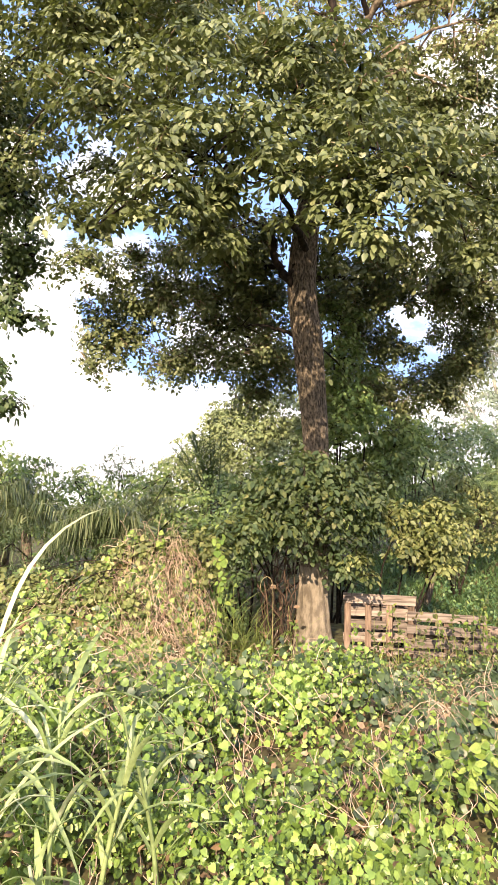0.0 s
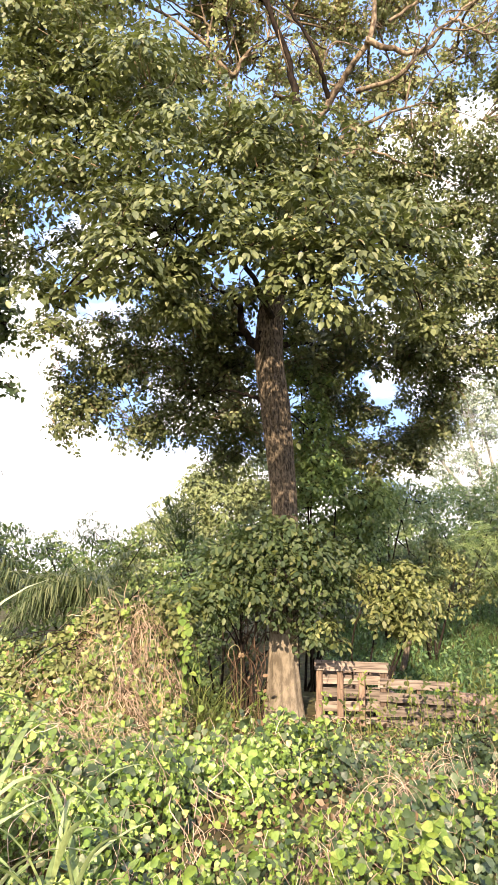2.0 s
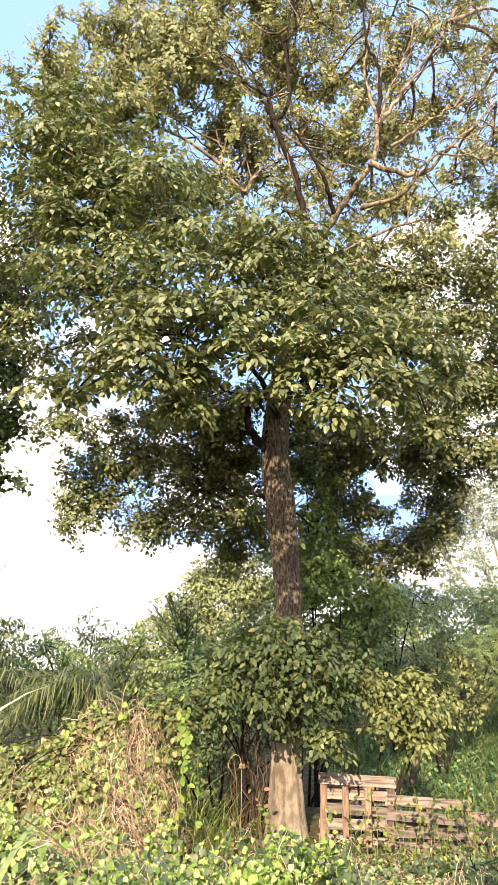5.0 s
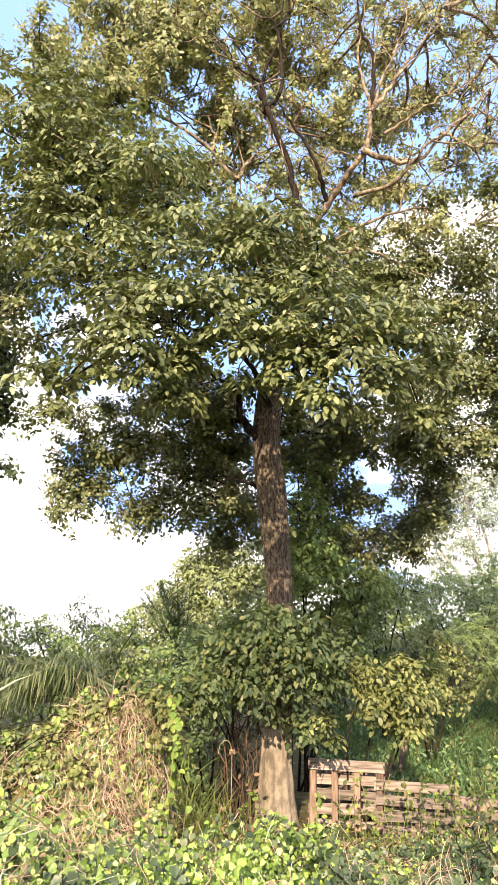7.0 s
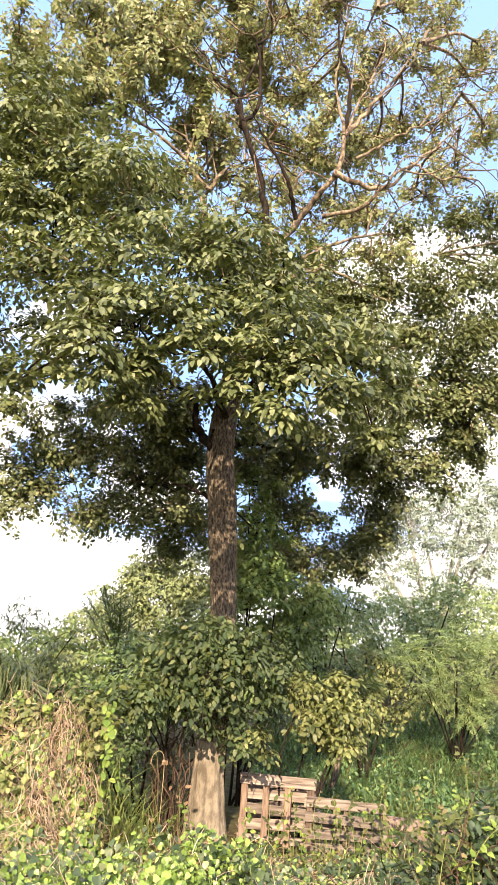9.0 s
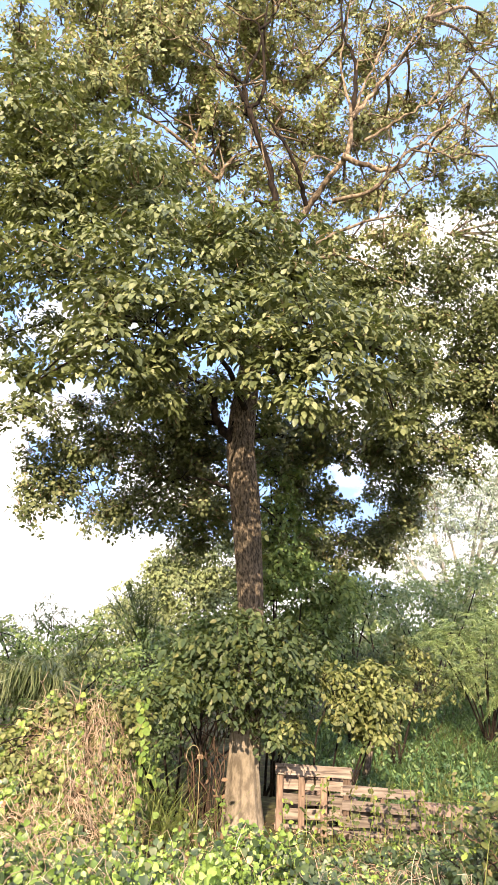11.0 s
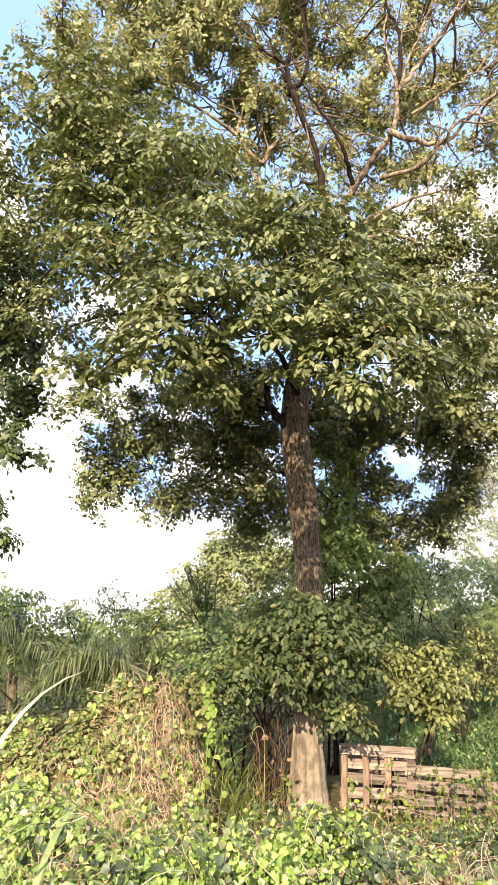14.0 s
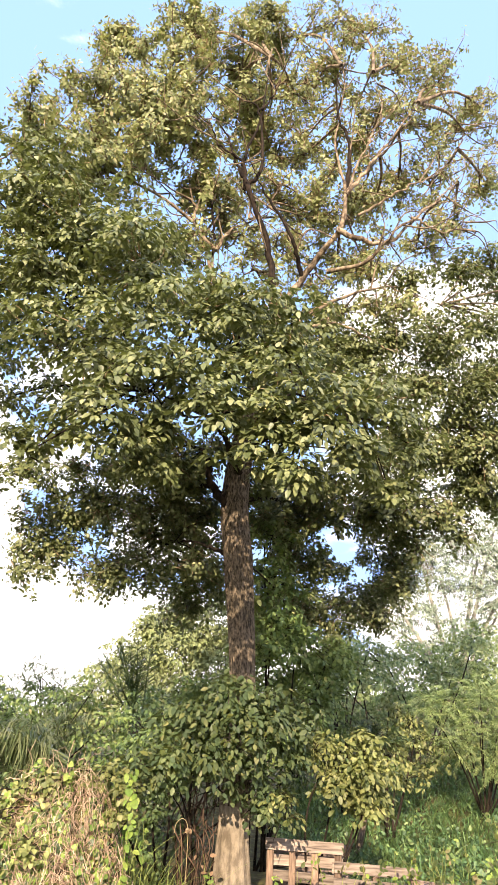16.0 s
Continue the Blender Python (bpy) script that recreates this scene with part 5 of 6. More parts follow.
def ragged(x, y):
    """Thins the creeper out towards an uneven edge of the bank."""
    g = np.random.default_rng(len(x))
    side = np.minimum(x + 2.95, 2.15 - x) / 0.5 + np.clip((y + 3.6) / 0.6, 0, 9)
    near = (y + 6.45) / 0.6
    wave = 0.5 * np.sin(3.7 * x + np.sin(2.9 * y)) + 0.3 * np.sin(8.3 * x + 5.1 * y)
    return np.minimum(side, near) + wave * (np.minimum(side, near) < 1.3) > g.random(len(x))


def cover(n, x0, x1, y0, y1, size, material, name, label, category, keep, deep=0.22, shape=HEART, over=0.0, tip=0.7, tris=TRI, hang=0.0):
    x, y = scatter(n, x0, x1, y0, y1)
    sel = keep(x, y) & ((hole(x, y) < 0.3) | (rng.random(n) < 0.3))
    x, y = x[sel], y[sel]
    sink = np.clip(hole(x, y) - 0.2, 0, 1) * 0.6
    z = cover_top(x, y) + over - sink - deep * rng.random(len(x)) ** 2 + 0.04 * rng.normal(size=len(x))
    e = 0.05
    slope = np.stack([-(cover_top(x + e, y) - cover_top(x - e, y)) / (2 * e), -(cover_top(x, y + e) - cover_top(x, y - e)) / (2 * e), np.ones(len(x))], -1)
    up = unit(unit(slope) * 0.7 + np.array([-0.08, -0.75, 0.2]) + tip * rng.normal(size=slope.shape))
    d = unit(np.cross(up, rng.normal(size=up.shape)) * (1.1 - 0.35 * hang) + np.array([0, -0.15, -0.35 - 0.3 * hang]))
    near = np.clip((-y - 1) / 4, 0, 1)
    s = size * rng.uniform(0.5, 1.25, len(x)) * (0.95 + 0.05 * near)
    on_bank = ragged(x, y)
    b = Batch().add(*leaves(np.stack([x, y, z], -1)[on_bank], d[on_bank], up[on_bank], s[on_bank], shape, tris))
    return tagged(part(name, b, material), label, category, kind="stuff")


def hole(x, y):
    """Small bare pockets between the creepers."""
    return np.sin(7.1 * x + 2.2 * np.sin(3.3 * y)) * np.sin(6.3 * y + 1.7 * np.sin(4.1 * x)) + 0.5 * np.sin(15 * x + 5 * y) * np.sin(13 * y - 4 * x)


# where dull leaves also paint the shaded side of the bank
def dull_shade_zone(x, y):
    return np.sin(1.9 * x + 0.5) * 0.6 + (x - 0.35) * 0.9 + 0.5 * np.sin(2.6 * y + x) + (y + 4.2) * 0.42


def mound_zone(x, y):
    return np.exp(-(((x + 1.5) / np.where(x < -1.5, 1.3, 0.65)) ** 2) - ((y + 0.9) / 0.65) ** 2)


def clear_zone(x, y):
    return (np.hypot(x - 0.12, y) > 0.42) & ~((x > 0.42) & (x < 2.9) & (y > -0.22 - 0.25 * (x - 0.5))) & ~((x > -0.8) & (x < -0.1) & (y > -1.0))


def bright(x, y):
    return (dull_shade_zone(x, y) < rng.normal(size=len(x)) * 0.25) & (mound_zone(x, y) < 0.35 + 0.4 * rng.random(len(x))) & clear_zone(x, y)


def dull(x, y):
    return (dull_shade_zone(x, y) > rng.normal(size=len(x)) * 0.25) & clear_zone(x, y)


for y0, y1, sizes in ((-6.5, -4.9, ((17000, 0.036, HEART_EIGHT), (9000, 0.03, EGG_SIX), (9000, 0.038, THREE))), (-5.0, -3.3, ((22000, 0.038, HEART_EIGHT), (11000, 0.034, EGG_SIX), (11000, 0.038, THREE)))):
    for count, size, form in sizes:
        cover(count, -3.0, 2.2, y0, y1, size, M_CREEP, "creeper", "bright green creeper with mixed small leaves covering the bank", "creeper", bright, deep=0.40, shape=form, hang=0.5)
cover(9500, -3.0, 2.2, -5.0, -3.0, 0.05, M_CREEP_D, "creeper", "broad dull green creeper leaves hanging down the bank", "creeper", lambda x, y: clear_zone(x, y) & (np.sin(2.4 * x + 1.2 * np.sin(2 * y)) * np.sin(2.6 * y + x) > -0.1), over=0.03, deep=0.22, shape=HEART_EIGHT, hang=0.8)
cover(2600, -3.0, 2.2, -5.4, -3.0, 0.05, M_CREEP, "creeper", "broad sunlit creeper leaves on the near bank", "creeper", lambda x, y: bright(x, y) & (np.sin(2.1 * x + 1) * np.sin(1.8 * y) > -0.1), over=0.05, deep=0.10, shape=ROUND, hang=0.6)
for count, size, form in ((26000, 0.036, HEART_EIGHT), (16000, 0.036, THREE)):
    cover(count, -4.2, 3.2, -3.5, -0.3, size, M_CREEP, "creeper", "bright green creeper below the tree", "creeper", bright, shape=form, deep=0.28)
cover(30000, -0.6, 3.0, -6.0, -0.3, 0.046, M_CREEP_D, "creeper", "dull grey-green creeper in front of the pallets, shade put in its colour", "creeper", dull, deep=0.3, shape=HEART_EIGHT)
cover(8000, 0.2, 3.0, -4.5, -0.3, 0.042, M_CREEP, "creeper", "fresh green leaves among the dull creeper", "creeper", dull, deep=0.2, over=0.02, shape=EGG_SIX)


def patchy(x, y):
    return (mound_zone(x, y) > 0.04) & (np.sin(3.4 * x + 4.4 + np.sin(3 * y)) + 0.7 * np.sin(6 * x + 5 * y) < 0.7 + 1.2 * rng.random(len(x)) ** 2)


for stuff, count, size, form in ((M_CREEP, 30000, 0.054, HEART_EIGHT), (M_SHRUB_Y, 16000, 0.055, EGG_SIX), (M_CREEP_D, 12000, 0.052, HEART_EIGHT), (M_DRY, 8000, 0.052, EGG_SIX)):
    cover(count, -4.2, -0.9, -1.9, 0.6, size, stuff, "creeper", "green and withered creeper over the dry mound", "creeper", patchy, deep=0.16, over=0.07, hang=0.5, shape=form)
cover(16000, -6.0, -0.5, -0.9, 3.8, 0.08, M_BUSH, "weeds", "green undergrowth below the palms", "weeds", lambda x, y: mound_zone(x, y) < 0.4, deep=0.3, over=0.1, shape=EGG_SIX)
litter = Batch()
for count, x0, x1, y0, y1 in ((7000, -4.5, -0.6, -2.0, 0.8), (4500, -3.0, 2.4, -5.6, -2.6), (1200, -0.8, 3.0, -2.6, 0.2)):
    x, y = scatter(count, x0, x1, y0, y1)
    litter.add(*leaves(np.stack([x, y, lift_of(x, y) + 0.015], -1), rng.normal(size=(count, 3)), np.array([0, 0, 1.0]) + 0.6 * rng.normal(size=(count, 3)), rng.uniform(0.03, 0.085, count), FOLDED))
tagged(part("leaf_litter", litter, M_DRY), "brown fallen leaves lying on the soil", "leaf litter", kind="stuff")
cover(4200, -3.5, 3.2, -5.6, -0.6, 0.04, M_DRY, "dry_leaves", "curled brown leaves caught among the creepers", "dry leaves", lambda x, y: clear_zone(x, y), deep=0.2, shape=OVATE, tip=0.9)


def vine_lines(n, x0, x1, y0, y1, length, radius, batch, over=0.0, wild=0.12, keep=None, hang=0.0, turn=0.45):
    for _ in range(n):
        x, y = rng.uniform(x0, x1), rng.uniform(y0, y1)
        if keep is not None and not keep(np.array(x), np.array(y)):
            continue
        a = rng.uniform(0, 6.28)
        pts = []
        step = length / 8 * rng.uniform(0.5, 1.3)
        lift = over + rng.normal() * wild * 0.4
        for _ in range(9):
            pts.append((x, y, float(cover_top(x, y)) + lift))
            a += rng.normal() * turn
            x, y = x + step * math.cos(a), y + step * math.sin(a) * 0.8
            lift += rng.normal() * wild * 0.35 - hang
        batch.add(*tube(smooth_line(pts, 11), radius * rng.uniform(0.5, 1.2), 3))


dead = Batch()
vine_lines(300, -3.6, -1.0, -1.85, 0.1, 0.6, 0.0022, dead, -0.02, 0.12, lambda x, y: mound_zone(x, y) > 0.2, turn=0.9)
vine_lines(330, -1.95, -1.05, -1.45, -0.7, 0.5, 0.0028, dead, 0.08, 0.16, lambda x, y: mound_zone(x, y) > 0.2, turn=1.7)
vine_lines(420, -3.4, -1.2, -2.5, -1.1, 0.5, 0.0027, dead, 0.03, 0.13, turn=1.3)
tagged(part("dead_vines", dead, M_DEAD), "tangle of dry pinkish-brown vine stems on the mound", "vines", kind="stuff")
dead = Batch()
vine_lines(900, -3, 2.4, -5.4, -1.2, 0.45, 0.0018, dead, -0.03, 0.1, turn=0.8)
tagged(part("dead_vines", dead, M_DEAD), "dry vine stems threading through the creepers", "vines", kind="stuff")
dead = Batch()
vine_lines(60, 0.45, 1.0, -4.4, -3.7, 0.35, 0.002, dead, 0.0, 0.1)
vine_lines(25, 1.0, 2.4, -3.6, -1.2, 0.6, 0.003, dead, 0.03, 0.16)
tagged(part("dead_vines", dead, M_DEAD), "nest of straw-coloured dry stems beside the creeper", "vines", kind="stuff")


# ---- grass ----
def grass_blade(base, way, length, droop, width, batch, g, seg=9):
    t = np.linspace(0, 1, seg)[:, None]
    way = unit(np.array(way, float))
    flat = unit(np.array((way[0], way[1], 0)) + 1e-4)
    line = np.array(base) + way * length * t + (flat * 0.35 * length - np.array([0, 0, 1.0]) * droop * length) * t**2.6
    tan = unit(np.gradient(line, axis=0))
    side = unit(np.cross(tan, np.array([0, 0, 1.0]) + 0.2 * g.normal(size=3)))
    w = width * (np.sin(np.pi * (0.12 + 0.88 * t)) ** 0.55)
    up = np.cross(side, tan)
    v = np.stack([line - side * w + up * w * 0.35, line, line + side * w + up * w * 0.35], 1).reshape(-1, 3)
    i = np.arange(seg - 1) * 3
    f = np.concatenate([np.stack(q, -1) for q in ((i, i + 1, i + 4), (i, i + 4, i + 3), (i + 1, i + 2, i + 5), (i + 1, i + 5, i + 4))])
    batch.add(v, f)


def tall_grass(x, y, height, count, seed, label):
    """A clump of broad-bladed grass on a pale cane."""
    g = np.random.default_rng(seed)
    z = float(lift_of(x, y))
    ob = thing("tall_grass", x, y, z, label, "grass", "tall grass at the verge")
    lean = g.normal(size=2) * 0.08
    cane = smooth_line([(x, y, z), (x + lean[0] * 0.4, y, z + height * 0.35), (x + lean[0], y + lean[1], z + height * 0.7)], 14)
    ppart("cane", Batch().add(*tube(cane, np.linspace(0.011, 0.006, 14), 6)), M_GRASS, ob)
    for i in range(count):
        a = i * 2.5 + g.random()
        at = cane[int(4 + 9 * (i / count) * 0.99)]
        b = Batch()
        e = g.uniform(1.0, 1.48)
        grass_blade(at, (math.cos(a) * math.cos(e), math.sin(a) * math.cos(e), math.sin(e)), height * g.uniform(0.42, 0.72), g.uniform(0.2, 0.95), g.uniform(0.007, 0.016), b, g)
        ppart("blade", b, M_GRASS, ob)


for i, (x, y, h, c) in enumerate([(-1.44, -5.4, 1.0, 11), (-1.62, -5.3, 1.1, 9), (-1.78, -5.35, 1.3, 11), (-1.86, -5.55, 1.25, 11), (-1.96, -5.3, 1.35, 11), (-2.06, -5.5, 1.3, 11), (-1.7, -5.8, 0.9, 8), (-1.92, -5.85, 1.05, 9), (-1.2, -5.4, 0.85, 7), (-2.15, -5.2, 1.35, 10), (-1.5, -5.75, 0.6, 6)]):
    tall_grass(x, y, h, c, 90 + i, "tall pale green grass with arching blades")

g = np.random.default_rng(120)
reeds = thing("reed_clump", -0.62, -0.55, float(lift_of(-0.62, -0.55)), "upright green and straw reeds beside the trunk", "reeds")
for i in range(150):
    b = Batch()
    x, y = g.normal(-0.66, 0.2), g.normal(-0.7, 0.14)
    grass_blade((x, y, float(lift_of(x, y)) - 0.02), (g.normal() * 0.2, g.normal() * 0.15 - 0.05, 1), g.uniform(0.4, 0.85), g.uniform(0.0, 0.35), 0.005, b, g, 6)
    ppart("reed", b, M_REED, reeds)

M_STRAW = leaf_material("straw_blade", [(0.0, (0.16, 0.12, 0.06)), (0.6, (0.30, 0.24, 0.13)), (1.0, (0.42, 0.35, 0.21))], glow=(0.4, 0.3, 0.14), through_share=0.2)
for cx, cy, count, tall in ((0.55, -0.85, 46, 0.34), (0.82, -0.95, 30, 0.26), (1.3, -0.95, 40, 0.34), (-0.95, -1.25, 50, 0.42), (0.15, -0.8, 24, 0.24)):
    straw = thing("dry_grass_clump", cx, cy, float(lift_of(cx, cy)), "straw-coloured dry grass arching over the weeds", "dry grass", "dry grass clumps")
    for i in range(count):
        b = Batch()
        x, y = g.normal(cx, 0.09), g.normal(cy, 0.06)
        grass_blade((x, y, float(lift_of(x, y)) - 0.02), (g.normal() * 0.5, g.normal() * 0.3 - 0.1, 1), tall * g.uniform(0.6, 1.4), g.uniform(0.3, 1.1), 0.005, b, g, 6)
        ppart("blade", b, M_STRAW, straw)

slope = Batch()
for i in range(11000):
    x, y = g.uniform(1.2, 6.0), 0.5 + 5.5 * g.random() ** 1.3
    grass_blade((x, y, float(lift_of(x, y)) - 0.02), (g.normal() * 0.3, g.normal() * 0.3 - 0.1, 1), g.uniform(0.15, 0.42), g.uniform(0.1, 0.7), 0.008, slope, g, 4)
tagged(part("hillside_grass", slope, M_SLOPE), "deep green grass on the shaded hillside", "grass", kind="stuff")
rng = np.random.default_rng(121)
cover(15000, 1.2, 6.0, 0.25, 5.0, 0.075, M_SLOPE, "hillside_weeds", "low green weeds on the hillside", "weeds", lambda x, y: np.sin(2 * x + y) > -0.75, deep=0.22, over=0.06, shape=EGG_SIX)


# ---- single plants ----
def climber(name, foot, path, count, size, material, seed, label, category, shape=ROUND, stem=M_REED, r=0.004, out=(0, -0.6, 0.2)):
    """A stem with single leaves along it."""
    g = np.random.default_rng(seed)
    ob = thing(name, *foot, label, category)
    line = smooth_line([foot, *path], 30)
    ppart("stem", Batch().add(*tube(line, np.linspace(r, r * 0.5, 30), 5)), stem, ob)
    idx = (np.linspace(5, 29, count)).astype(int)
    p = line[idx] + g.normal(size=(count, 3)) * size * 0.35
    d = unit(g.normal(size=(count, 3)) * 0.8 + np.array(out) + np.array([0, 0, -0.35]))
    up = np.array([0, -0.5, 0.8]) + 0.4 * g.normal(size=(count, 3))
    leaf_parts([p, d, up, 0.72 * size * g.uniform(0.6, 1.2, count)], [shape, EGG], material, ob)
    return ob


M_DULL_ONE = leaf_material("dull_weed_leaf", [(0.0, (0.06, 0.07, 0.03)), (0.6, (0.12, 0.125, 0.05)), (1.0, (0.26, 0.20, 0.10))], per_object=True)


shrub("creeper_heap", "heap of green and yellowing creeper over the crest of the mound", "creeper",
      [(-3.3, -0.55, 0.72, 0.24), (-2.9, -0.7, 0.74, 0.22), (-2.5, -0.6, 0.8, 0.22), (-2.15, -0.75, 0.92, 0.18), (-1.95, -0.7, 1.1, 0.16), (-1.7, -0.75, 1.16, 0.17), (-1.45, -0.7, 1.24, 0.15), (-1.2, -0.75, 1.26, 0.16), (-1.02, -0.85, 1.15, 0.14), (-1.0, -1.0, 0.95, 0.13), (-2.1, -1.1, 0.8, 0.16), (-1.75, -1.25, 0.72, 0.13), (-2.6, -1.1, 0.6, 0.2), (-3.1, -1.1, 0.55, 0.2)],
      (-1.75, -0.7), 420, 7, 0.07, M_SHRUB_Y, 260, HEART_EIGHT, stems=8, stem_r=0.007, droop=0.6)


def on(x, y, dz=0.0):
    return (x, y, float(lift_of(x, y)) + dz)


climber("climbing_vine", on(-0.98, -1.4), [(-0.97, -1.42, 0.7), (-0.94, -1.38, 1.1), (-1.02, -1.3, 1.35)], 40, 0.105, M_YOUNG, 131, "fresh green vine with large leaves hanging on the mound", "vine")
climber("climbing_vine", (0.34, 0.3, float(lift_of(0.34, 0.3))), [(0.29, 0.08, 1.2), (0.265, 0.06, 2.0), (0.25, 0.07, 2.6), (0.20, 0.05, 3.3), (0.11, 0.07, 4.2), (0.16, 0.06, 4.9)], 190, 0.11, M_SHRUB_ONE, 134, "dark-leaved vine up the shaded side of the trunk", "vine", EGG, r=0.012, stem=M_LIMB, out=(0.5, -0.4, 0.1))
climber("climbing_vine", on(-0.86, -1.4), [(-0.82, -1.42, 0.6), (-0.84, -1.4, 0.95)], 16, 0.10, M_YOUNG, 132, "fresh green vine with large leaves hanging on the mound", "vine")
climber("climbing_vine", on(-1.6, -1.1, 0.1), [(-1.62, -1.0, 0.8), (-1.55, -0.9, 1.2), (-1.5, -0.8, 1.3)], 44, 0.085, M_YOUNG, 133, "light green vine over the crest of the mound", "vine")
for i, (x, y, s) in enumerate([(0.1, -4.7, 0.11), (-0.1, -5.0, 0.11), (0.15, -5.1, 0.13), (-0.25, -5.2, 0.11), (0.3, -4.6, 0.13), (0.0, -4.5, 0.10), (0.2, -4.9, 0.13), (-0.32, -4.8, 0.10), (0.38, -4.35, 0.11), (-0.05, -5.3, 0.11), (0.5, -4.5, 0.12)]):
    climber("creeper_shoot", on(x, y), [(x + 0.05, y, 0.3), (x + 0.12 * math.sin(i * 2), y + 0.08, 0.46), (x - 0.04 * math.sin(i * 3), y + 0.12, 0.56)], 46, s * 0.56, M_YOUNG, 140 + i, "sunlit pale green shoot rising from the creepers", "vine", out=(0, -0.5, 0.3))
WEEDS = [(1.35, -3.5, 1.15), (1.55, -3.3, 1.0), (1.15, -3.2, 0.85), (1.75, -3.6, 1.2), (1.0, -3.7, 0.7), (1.9, -3.2, 1.0)]
for i, (x, y, h) in enumerate(WEEDS):
    climber("weed", on(x, y), [(x + 0.03, y, h * 0.5), (x + 0.1 * math.sin(i * 1.9), y, h), (x + 0.15 * math.sin(i * 1.9), y + 0.05, h + 0.12)], 30, 0.075, M_SHRUB_ONE, 160 + i, "leafy green weed at the side of the bank", "weed", OVATE)
for i, (x, y) in enumerate([(1.75, -0.85), (1.95, -0.9), (1.7, -1.0), (2.1, -1.0), (1.85, -1.1), (1.45, -0.9), (2.35, -1.0), (2.2, -0.95), (2.0, -0.85)]):
    climber("weed", on(x, y), [(x, y, 0.2), (x + 0.06 * math.sin(i * 2.1), y, 0.5), (x + 0.1 * math.sin(i * 1.3), y, 0.72 + 0.1 * math.sin(i))], 34, 0.08, M_SHRUB_ONE if i % 3 else M_YOUNG, 170 + i, "green weed climbing in front of the pallets", "weed", OVATE)


shrub("bush", "tangled green weeds at the side of the bank", "bush", [(1.15, -3.4, 0.6, 0.2), (1.4, -3.4, 0.78, 0.22), (1.62, -3.35, 0.92, 0.22), (1.3, -3.3, 0.52, 0.22), (1.55, -3.3, 0.62, 0.22), (1.78, -3.3, 0.78, 0.22), (1.0, -3.5, 0.48, 0.18), (0.88, -3.35, 0.36, 0.18), (1.0, -3.2, 0.44, 0.2)], (1.45, -3.35), 260, 7, 0.085, M_CREEP_D, 250, EGG_SIX, stem_r=0.008, droop=0.5)


def bare_stem(pts, r, label, seed):
    g = np.random.default_rng(seed)
    line = smooth_line(pts, 24)
    line[1:-1] += g.normal(size=(22, 3)) * 0.006
    ob = thing("dry_weed", *pts[0], label, "weed", "dry weeds at the side of the bank")
    ppart("stem", Batch().add(*tube(line, np.linspace(r, r * 0.4, 24), 6)), M_ROOT, ob)
    for q in (9, 13, 17, 20):
        e = line[q] + g.normal(size=3) * 0.12 + (0, 0, 0.08)
        ppart("twig", Batch().add(*tube(smooth_line([line[q], 0.5 * (line[q] + e) + g.normal(size=3) * 0.02, e], 8), np.linspace(r * 0.4, r * 0.15, 8), 4)), M_ROOT, ob)
    return ob


# stems that hang down the face of the bank
hung = Batch()
g = np.random.default_rng(182)
for _ in range(520):
    x, y = g.uniform(-2.6, 1.6), g.uniform(-5.2, -3.9)
    if hole(x, y) < -0.1 + 0.5 * g.random():
        continue
    top, fall = float(cover_top(x, y)) + g.uniform(-0.02, 0.06), g.uniform(0.15, 0.4)
    pts = [(x, y + 0.1, top), (x + g.normal() * 0.03, y - 0.03, top - 0.1 * fall), (x + g.normal() * 0.05, y - 0.07, top - 0.55 * fall), (x + g.normal() * 0.08, y - 0.10, top - fall)]
    hung.add(*tube(smooth_line(pts, 10), g.uniform(0.0012, 0.003), 4))
tagged(part("hanging_stems", hung, M_DEAD), "dry brown stems hanging down among the creepers", "vines", kind="stuff")
for i in range(10):
    x, y = 1.02 + 0.075 * i + 0.03 * math.sin(i * 5), -3.55 + 0.12 * math.sin(i * 3.3)
    h = 0.45 + 0.45 * abs(math.sin(i * 1.7)) + 0.25 * (x - 1.0)
    climber("weed", on(x, y), [(x + 0.12 * math.sin(i), y, 0.2 + h * 0.4), (x + 0.22 * math.sin(i * 1.3), y, 0.2 + h * 0.7), (x + 0.34 * math.sin(i * 2.9), y + 0.05, 0.15 + h * 0.85)], 46, 0.075, (M_SHRUB_ONE, M_DULL_ONE, M_YOUNG)[i % 3], 200 + i, "leafy green weed among dry stems", "weed", OVATE if i % 2 else EGG)
for i in range(24):
    x = 0.68 + 0.08 * i + 0.03 * math.sin(i * 4)
    y = -0.55 - 0.26 * (x - 0.5) - 0.12 * abs(math.sin(i * 2.3))
    h = 0.28 + 0.34 * abs(math.sin(i * 1.37 + 0.6)) + 0.12 * (x - 0.7)
    climber("weed", on(x, y), [(x, y, 0.12), (x + 0.05 * math.sin(i * 2.1), y, h * 0.6), (x + 0.1 * math.sin(i * 1.3), y, h)], 20, 0.085, (M_SHRUB_ONE, M_YOUNG, M_DULL_ONE)[i % 3], 220 + i, "green weed growing up against the pallets", "weed", EGG)
for i, (x, dx, h) in enumerate([(1.2, 0.25, 0.75), (1.5, 0.4, 0.95), (1.6, 0.5, 0.6), (1.3, -0.45, 0.35), (1.75, 0.1, 1.0), (1.05, 0.5, 0.3), (1.55, -0.5, 0.45)]):
    bare_stem([on(x, -3.6), (x + dx * 0.2, -3.6, 0.5 + h * 0.3), (x + dx * 0.6, -3.6, 0.45 + h * 0.8), (x + dx, -3.55, 0.5 + h)], 0.0055, "bare brown stem arching over the weeds", 180 + i)

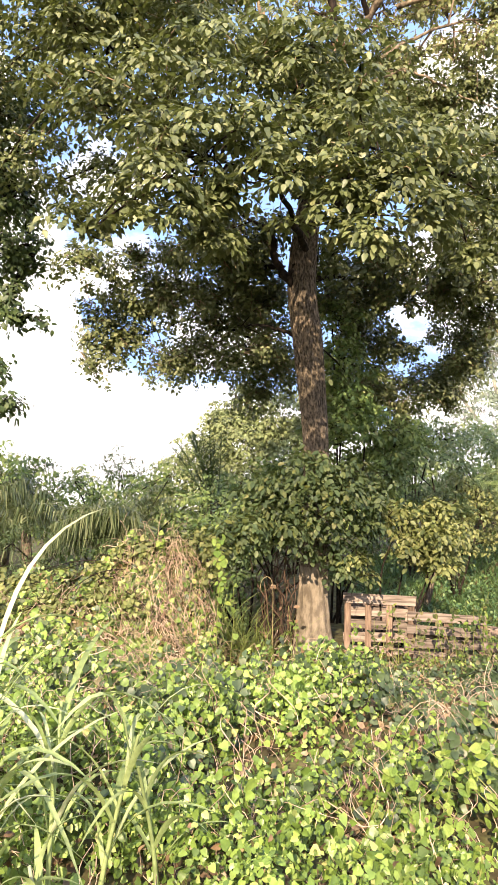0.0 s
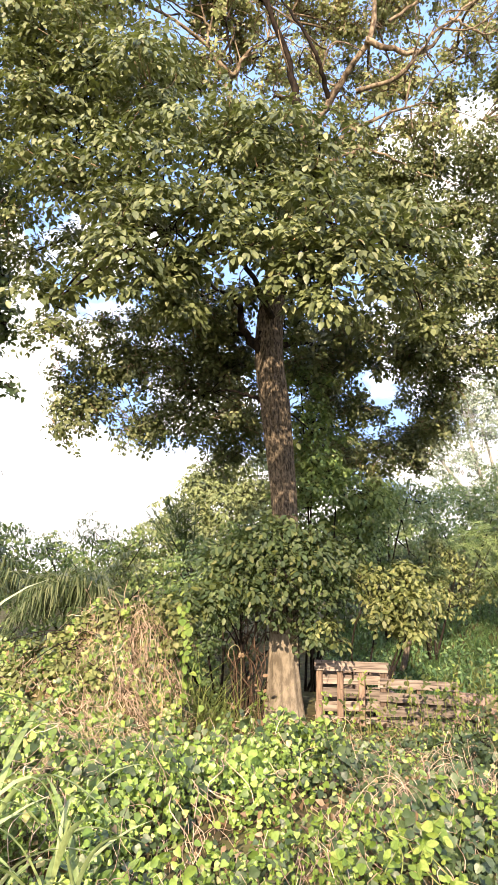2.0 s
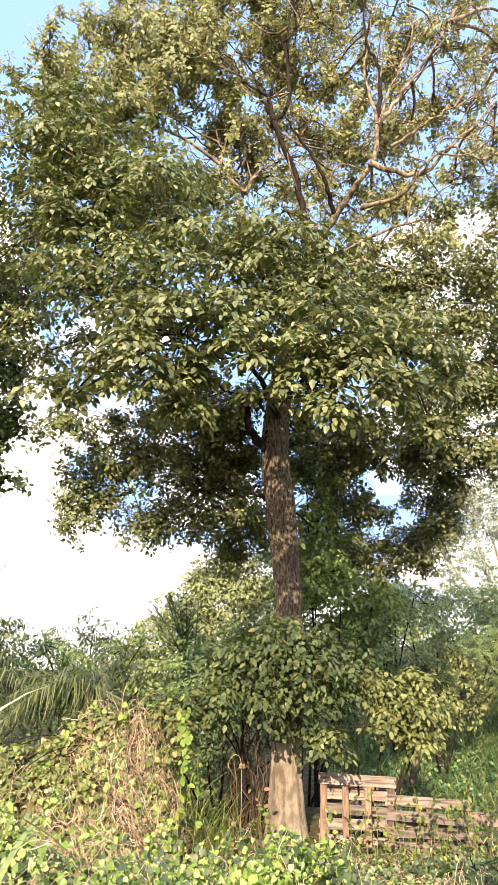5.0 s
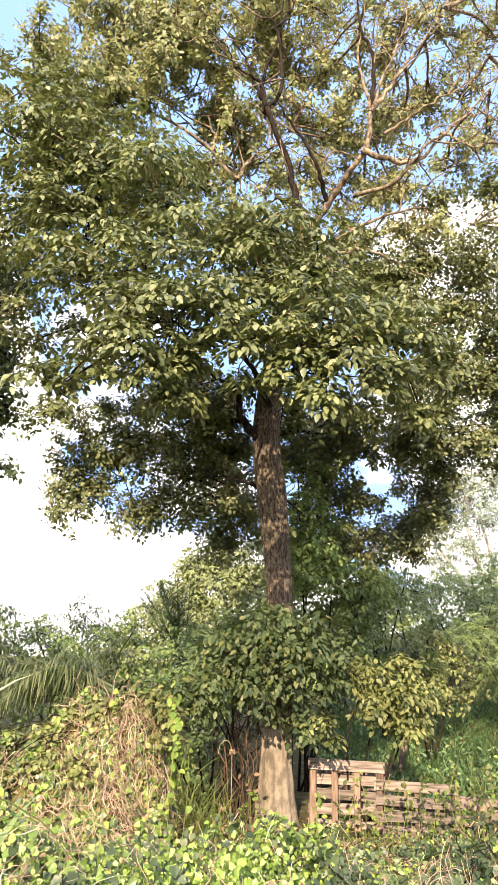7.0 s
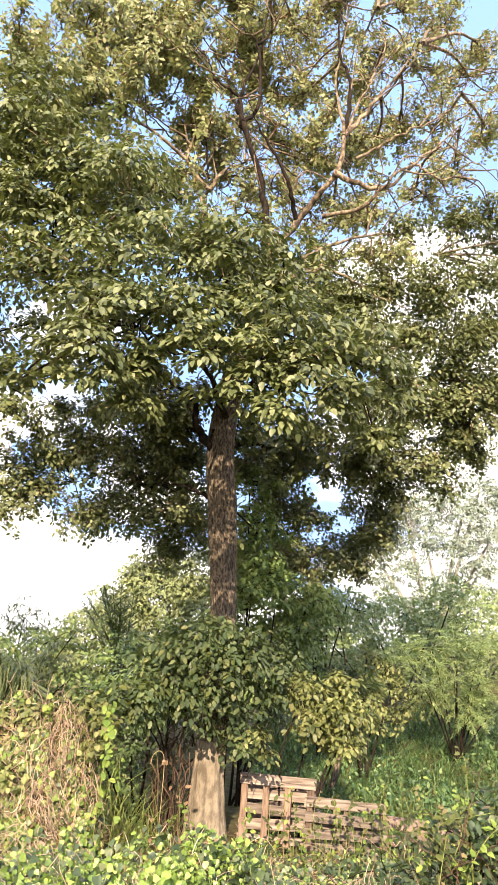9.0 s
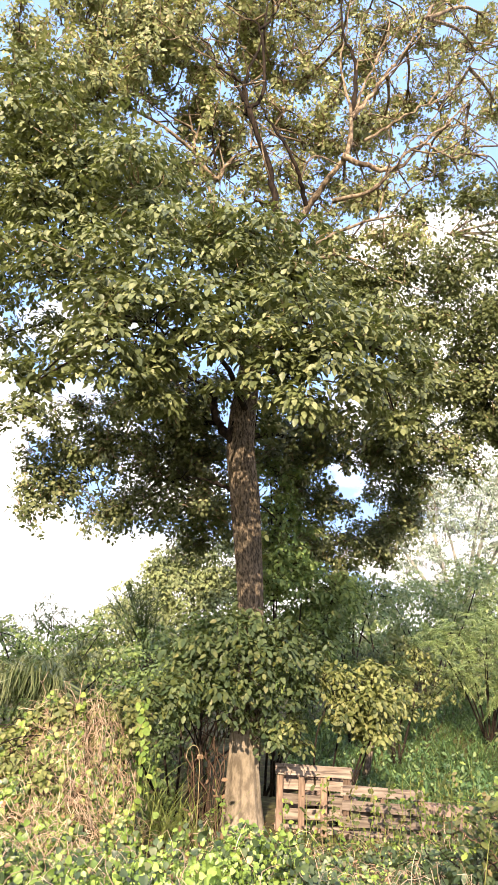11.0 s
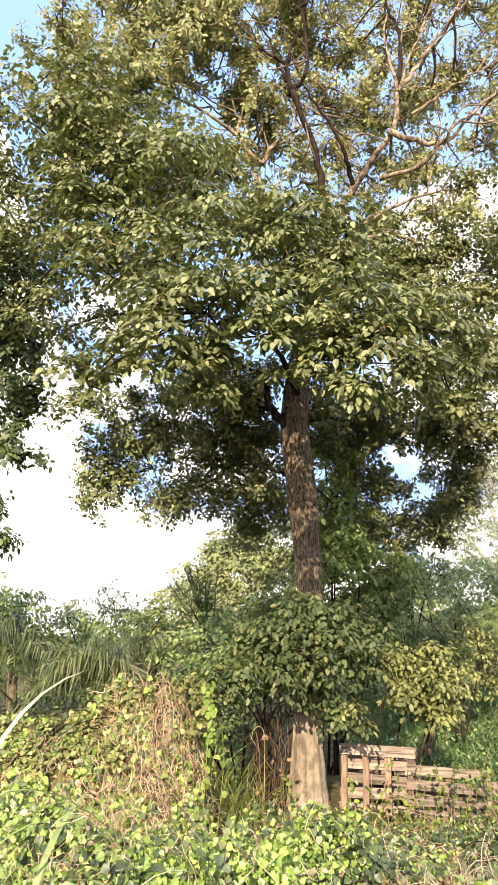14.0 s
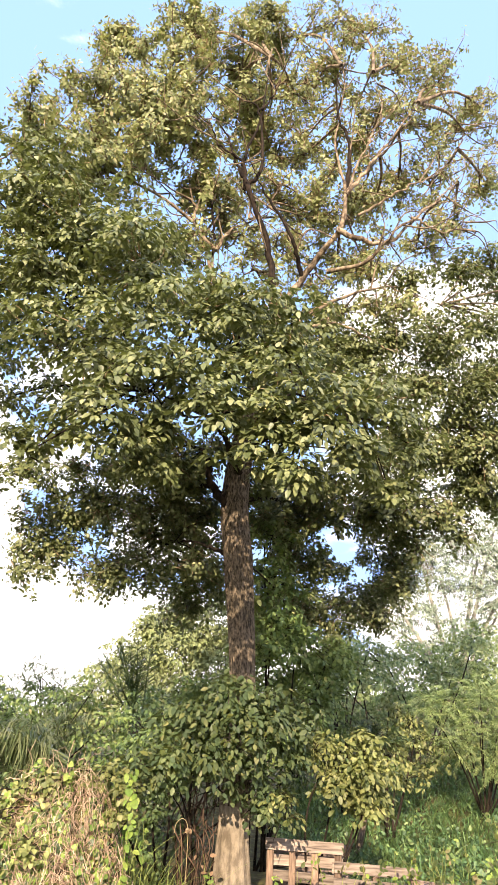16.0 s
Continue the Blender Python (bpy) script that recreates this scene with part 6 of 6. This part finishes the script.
stalk = thing("drooping_stalk", -0.42, -0.75, float(lift_of(-0.42, -0.75)), "pale stalk bent over like a hook with a dry flower", "stalk")
ppart("stalk", Batch().add(*tube(smooth_line([on(-0.40, -0.75), (-0.40, -0.75, 0.5), (-0.41, -0.75, 0.82), (-0.46, -0.75, 0.90), (-0.52, -0.75, 0.86), (-0.535, -0.75, 0.78)], 26), 0.0035, 6)), M_STRAW, stalk)
flower = Batch()
fd = unit(np.random.default_rng(5).normal(size=(9, 3)) + np.array([0, 0, -0.8]))
flower.add(*leaves(np.tile([(-0.40, -0.76, 0.82)], (9, 1)), fd, np.tile([(0, -1.0, 0.3)], (9, 1)), np.full(9, 0.05), OVATE))
ppart("flower", flower, M_DRY, stalk)

roots = Batch()
for i in range(30):
    x, y = rng.uniform(-0.42, -0.12), rng.uniform(-0.1, 0.15)
    top = (x + 0.12 + rng.normal() * 0.08, y + 0.1, rng.uniform(0.9, 1.5))
    roots.add(*tube(smooth_line([top, (x + rng.normal() * 0.09, y - 0.05, 0.85), (x + rng.normal() * 0.09, y - 0.1, 0.6), (x + rng.normal() * 0.07, y - 0.12, 0.3), on(x, y - 0.15)], 18), rng.uniform(0.002, 0.008), 5))
tagged(part("hanging_roots", roots, M_ROOT), "dark brown strands hanging beside the trunk", "roots", kind="stuff")
climber("weed", on(-0.16, -0.95), [(-0.18, -0.97, 0.3), (-0.2, -0.95, 0.5)], 18, 0.085, M_YOUNG, 240, "yellow-green leafy weed at the foot of the trunk", "weed", EGG)
climber("weed", on(-0.3, -1.0), [(-0.33, -1.0, 0.25), (-0.3, -1.0, 0.4)], 14, 0.08, M_YOUNG, 241, "yellow-green leafy weed at the foot of the trunk", "weed", EGG)
climber("weed", on(0.42, -0.75), [(0.42, -0.77, 0.3), (0.45, -0.75, 0.46)], 16, 0.085, M_YOUNG, 242, "yellow-green leafy weed at the foot of the trunk", "weed", EGG)
climber("dry_plant", on(-0.2, -0.8), [(-0.22, -0.82, 0.35), (-0.25, -0.8, 0.62)], 10, 0.09, M_DRY, 190, "withered brown leaves on a bent stem", "dry plant", OVATE)
climber("dry_plant", on(-0.5, -0.9), [(-0.5, -0.92, 0.2), (-0.52, -0.9, 0.42)], 8, 0.09, M_DRY, 191, "withered brown leaves on a bent stem", "dry plant", OVATE)
